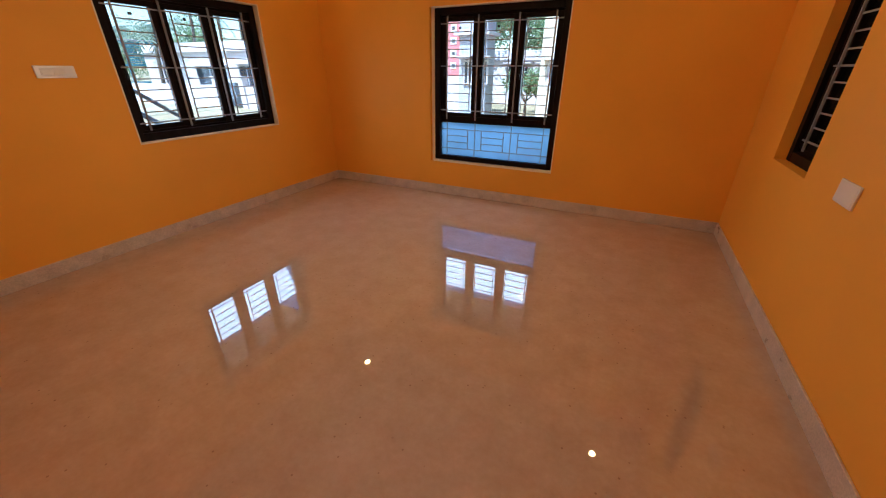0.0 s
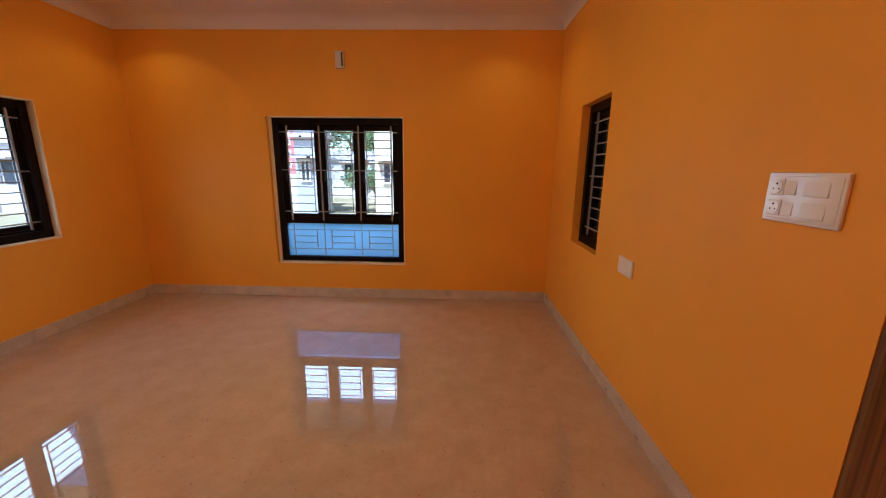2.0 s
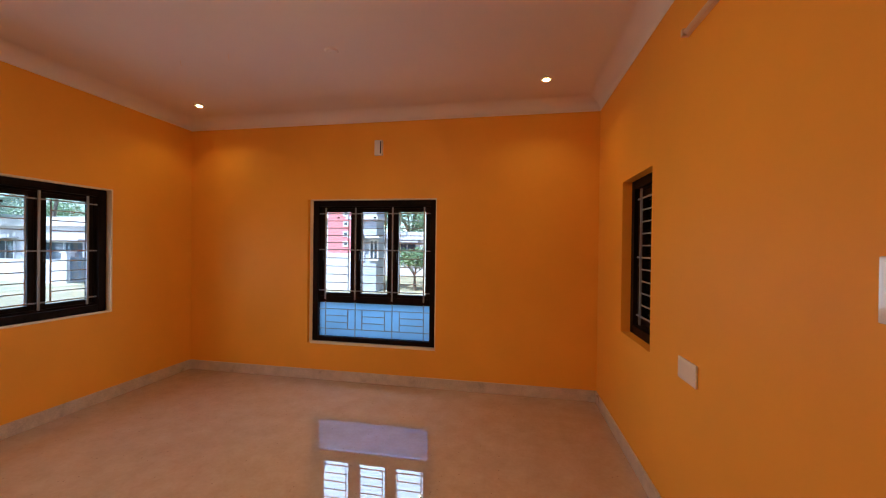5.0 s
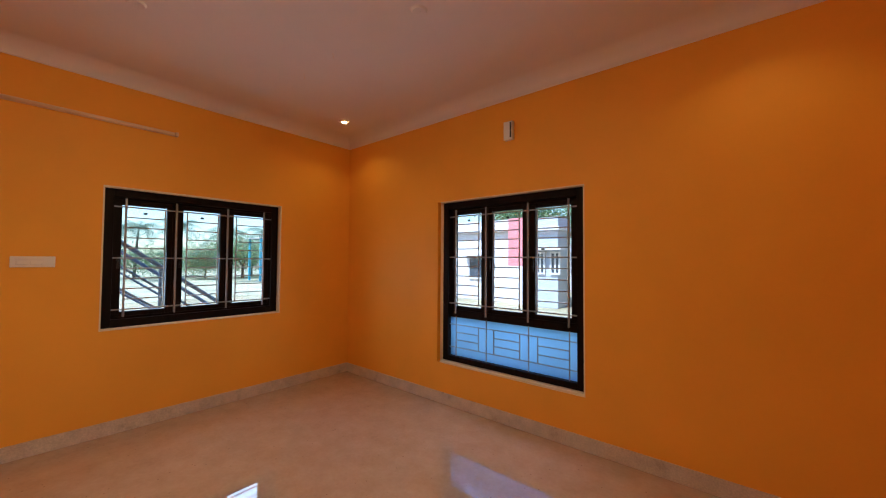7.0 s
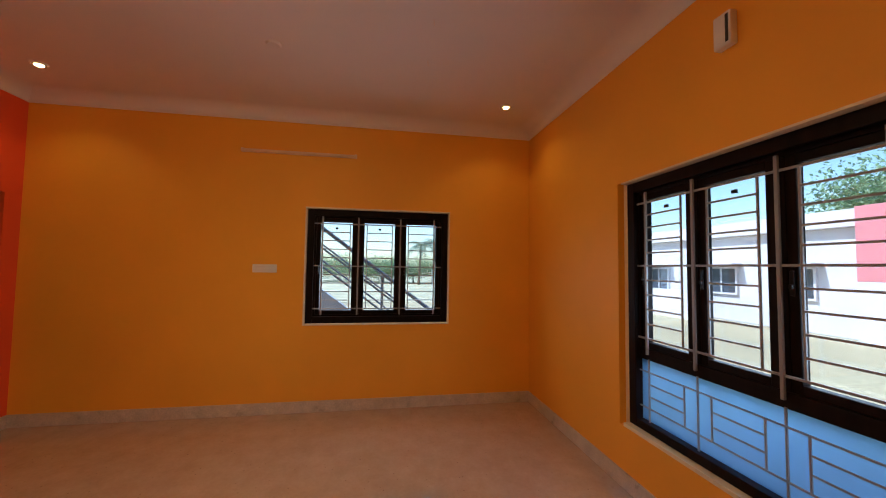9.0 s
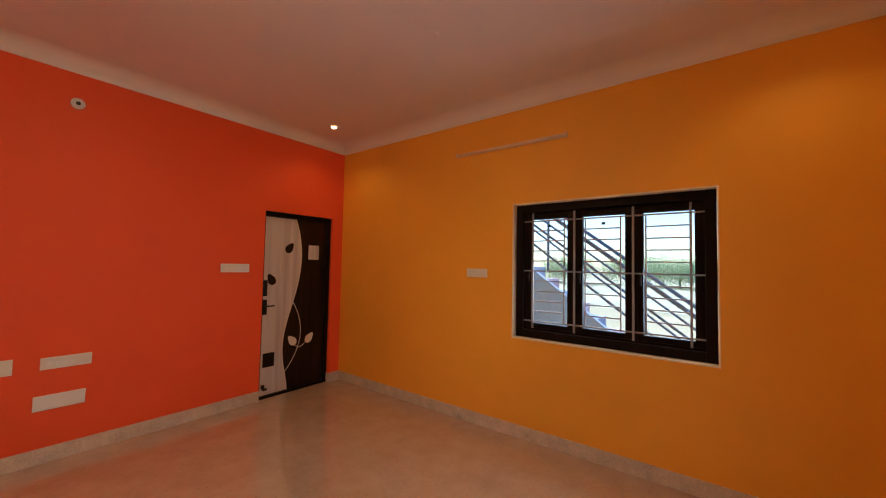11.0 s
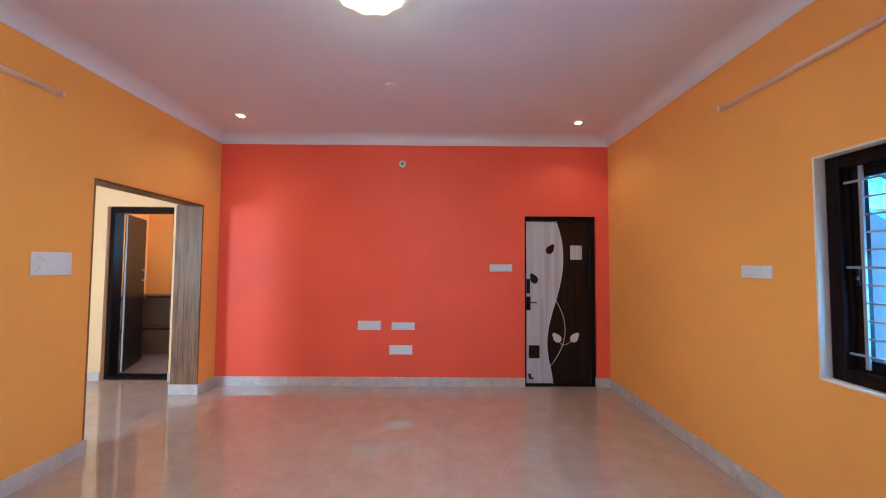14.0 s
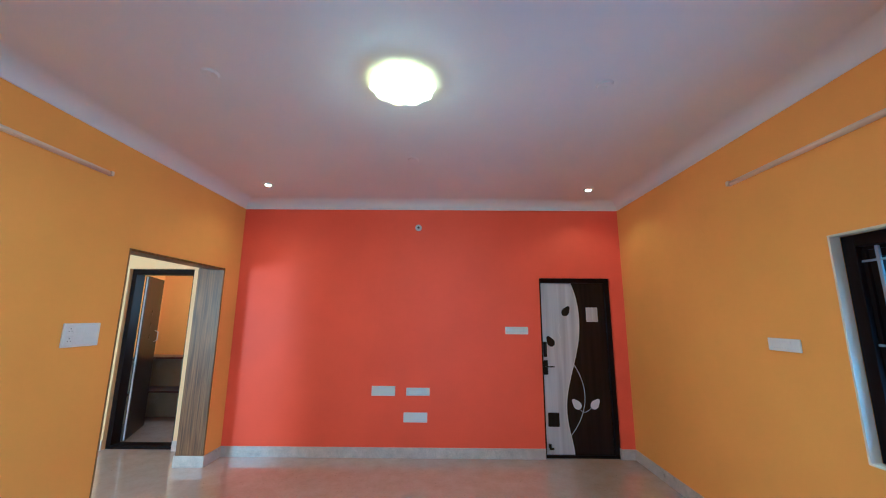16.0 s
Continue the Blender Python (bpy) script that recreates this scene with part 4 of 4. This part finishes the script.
def leafy_tree(label, x, y, h, spread, seed, n=900):
    rng = random.Random(seed)
    ob = thing("tree", label, "tree", Matrix.Translation((x, y, GZ)), "trees round the yard")
    bm = bmesh.new()
    tips = []
    base_h = h * 0.42
    bmesh.ops.create_cone(bm, cap_ends=True, segments=9, radius1=0.045 * h, radius2=0.022 * h, depth=base_h, matrix=Matrix.Translation((0, 0, base_h / 2)))
    for i in range(8):
        a = i * 2.4 + rng.random()
        tip = Vector((math.cos(a) * spread * rng.uniform(0.35, 0.8), math.sin(a) * spread * rng.uniform(0.35, 0.8), h * rng.uniform(0.6, 0.92)))
        s = Vector((0, 0, base_h * rng.uniform(0.75, 0.98)))
        d = tip - s
        m = Matrix.Translation((s + tip) / 2) @ d.to_track_quat("Z", "Y").to_matrix().to_4x4()
        bmesh.ops.create_cone(bm, cap_ends=True, segments=6, radius1=0.014 * h, radius2=0.005 * h, depth=d.length, matrix=m)
        tips.append(tip)
    part("trunk", bm, BARK, ob)
    verts, faces = [], []
    for i in range(n):
        c = tips[rng.randrange(len(tips))]
        p = c + Vector((rng.gauss(0, 0.26), rng.gauss(0, 0.26), rng.gauss(0, 0.20))) * spread
        s = rng.uniform(0.04, 0.10) * (1 + h / 14)
        q = Euler((rng.uniform(-1, 1), rng.uniform(-1, 1), rng.uniform(0, 6.3))).to_matrix()
        k = len(verts)
        for u, v in ((-1, 0), (0, -0.5), (1, 0), (0, 0.5)):
            verts.append(tuple(p + q @ Vector((u * s, v * s, 0.12 * s * (1 - abs(u))))))
        faces.append((k, k + 1, k + 2, k + 3))
    me = bpy.data.meshes.new("crown")
    me.from_pydata(verts, [], faces)
    me.materials.append(LEAF)
    c = new("crown", me)
    c.parent = ob
    tagged(c, "", "", "", "stuff")
    return ob


def palm(label, x, y, h, seed):
    rng = random.Random(seed)
    ob = thing("palm_tree", label, "palm tree", Matrix.Translation((x, y, GZ)), "palms in the field")
    bm = bmesh.new()
    pts = [Vector((0.5 * (i / 8) ** 2 * rng.uniform(0.8, 1.2), 0.2 * (i / 8), h * i / 8)) for i in range(9)]
    for i, (a, b) in enumerate(zip(pts, pts[1:])):
        d = b - a
        m = Matrix.Translation((a + b) / 2) @ d.to_track_quat("Z", "Y").to_matrix().to_4x4()
        bmesh.ops.create_cone(bm, cap_ends=True, segments=8, radius1=0.14 - 0.007 * i, radius2=0.133 - 0.007 * i, depth=d.length * 1.02, matrix=m)
    part("trunk", bm, BARK, ob)
    verts, faces = [], []
    top = pts[-1]
    for f in range(19):
        a = f * 2.399 + rng.random() * 0.3
        rise = rng.uniform(-0.1, 0.95)
        length = rng.uniform(2.2, 3.0)
        prev = None
        for i in range(13):
            s = i / 12
            r = length * s * (1 - 0.12 * s)
            z = rise * length * s * 0.8 - length * 0.75 * s * s
            p = top + Vector((math.cos(a) * r, math.sin(a) * r, z))
            if prev is not None:
                for side in (-1, 1):
                    wdt = 0.62 * math.sin(math.pi * min(1, 0.12 + s * 0.88)) * rng.uniform(0.8, 1.1)
                    nrm = Vector((-math.sin(a), math.cos(a), 0)) * side
                    q = p + nrm * wdt + Vector((math.cos(a) * 0.22, math.sin(a) * 0.22, -0.28 * wdt - 0.1))
                    k = len(verts)
                    verts += [tuple(prev), tuple(prev.lerp(p, 0.55)), tuple(q)]
                    faces.append((k, k + 1, k + 2))
            prev = p
    me = bpy.data.meshes.new("crown")
    me.from_pydata(verts, [], faces)
    me.materials.append(PALM_LEAF)
    c = new("crown", me)
    c.parent = ob
    tagged(c, "", "", "", "stuff")
    return ob


for i, (x, y, h) in enumerate(((-38.6, 10.6, 4.9), (-33.8, 12.7, 4.1), (-34.5, 16.4, 4.4), (-39.7, 6.7, 4.4), (-28.5, 15.8, 4.4), (-45, 9.0, 5.0), (-33, 24, 8.5), (-38, 30, 9), (-30, 19.5, 6.2))):
    palm("tall coconut palm with drooping fronds in the field", x, y, h, 40 + i)
for i, (x, y, h, s) in enumerate(((-13.5, 26.5, 6.6, 3.2), (-10.2, 25.0, 7.0, 3.6), (-9.0, 33.5, 8.5, 3.8), (-5.2, 33.0, 9.0, 3.6), (-4.6, 26.0, 4.6, 1.7), (-1.0, 27, 7.5, 3.2), (-46, 0, 2.4, 3.2), (-48, -5, 2.6, 3.4), (-44, 6.5, 2.2, 2.8), (-46, 12, 2.5, 3.4), (-43, 19, 3.0, 3.6), (-46, -12, 2.6, 3.4), (-47, -20, 2.6, 3.4), (-44, -26, 3.0, 3.4), (-26, 28.5, 4.0, 3.2), (-40, 13.5, 2.2, 3.0), (-45, 3.0, 2.2, 2.8), (-39, 16.5, 3.6, 3.4), (-36, 21.5, 5.0, 3.6))):
    leafy_tree("broad green tree behind the houses and field", x, y, h, s, 70 + i, 8500)
for i, (x, y) in enumerate(((-4.35, 19.5), (-4.2, 16.6))):
    leafy_tree("small leafy shrub between the houses", x, y, 1.9, 0.8, 95 + i, 1100)

# outer stair along the west side, climbing south
stair = thing("outer_stair", "plastered outer staircase with lavender side wall climbing along the yard", "staircase", Matrix.Translation((0, 0, GZ)))
SX0, SX1, S_FOOT, RISE, RUN, R_FOOT = -6.75, -5.80, 3.32, 0.18, 0.24, 3.68
for i in range(14):
    y1 = S_FOOT - i * RUN
    part("step", boxes((SX0, SX1, y1 - RUN, y1, 0.0 if i < 3 else RISE * (i - 2.2), RISE * (i + 1))), STAIR_PINK if i % 2 else STAIR_WALL, stair)
part("side_wall", boxes((SX0, SX1, S_FOOT - 14 * RUN - 1.4, S_FOOT - 14 * RUN, 0, RISE * 14)), STAIR_WALL, stair)
bm = bmesh.new()
ends = [[bm.verts.new((x, y, z)) for y, z in ((S_FOOT, 0), (S_FOOT, 0.34), (S_FOOT - 14 * RUN, RISE * 14 + 0.30), (S_FOOT - 14 * RUN - 1.4, RISE * 14 + 0.30), (S_FOOT - 14 * RUN - 1.4, 0))] for x in (SX1 + 0.002, SX1 + 0.09)]
for i in range(5):
    bm.faces.new((ends[0][i], ends[0][(i + 1) % 5], ends[1][(i + 1) % 5], ends[1][i]))
bm.faces.new(ends[0])
bm.faces.new(ends[1])
part("flank_wall", bm, STAIR_WALL, stair, "lavender plastered flank of the stair")
for sx in (SX1 + 0.045, SX0 + 0.04):
    rail = thing("stair_railing", "dark steel railing with slanting rails beside the stair", "railing", Matrix.Translation((sx, 0, GZ)), "stair railings")
    sl = RISE / RUN
    for k, off in enumerate((0.98, 0.68, 0.40)):
        y0, y1 = R_FOOT - 0.15, R_FOOT - 14 * RUN
        z0 = off + RISE * 0.6
        rr = 0.026 if k == 0 else 0.016
        part("handrail" if k == 0 else "mid_rail", add_rod(bmesh.new(), (0, y0, z0), (0, y1, z0 + (y0 - y1) * sl), rr, 8), RAIL, rail)
    for i in (0.4, 4.1, 10.6) if sx > SX1 else (10.6,):
        y = R_FOOT - 0.15 - i * RUN
        z = RISE * 0.6 + i * RISE
        part("post", add_rod(bmesh.new(), (0, y, max(0.0, z - 0.1)), (0, y, z + 0.98), 0.022, 8), RAIL, rail)
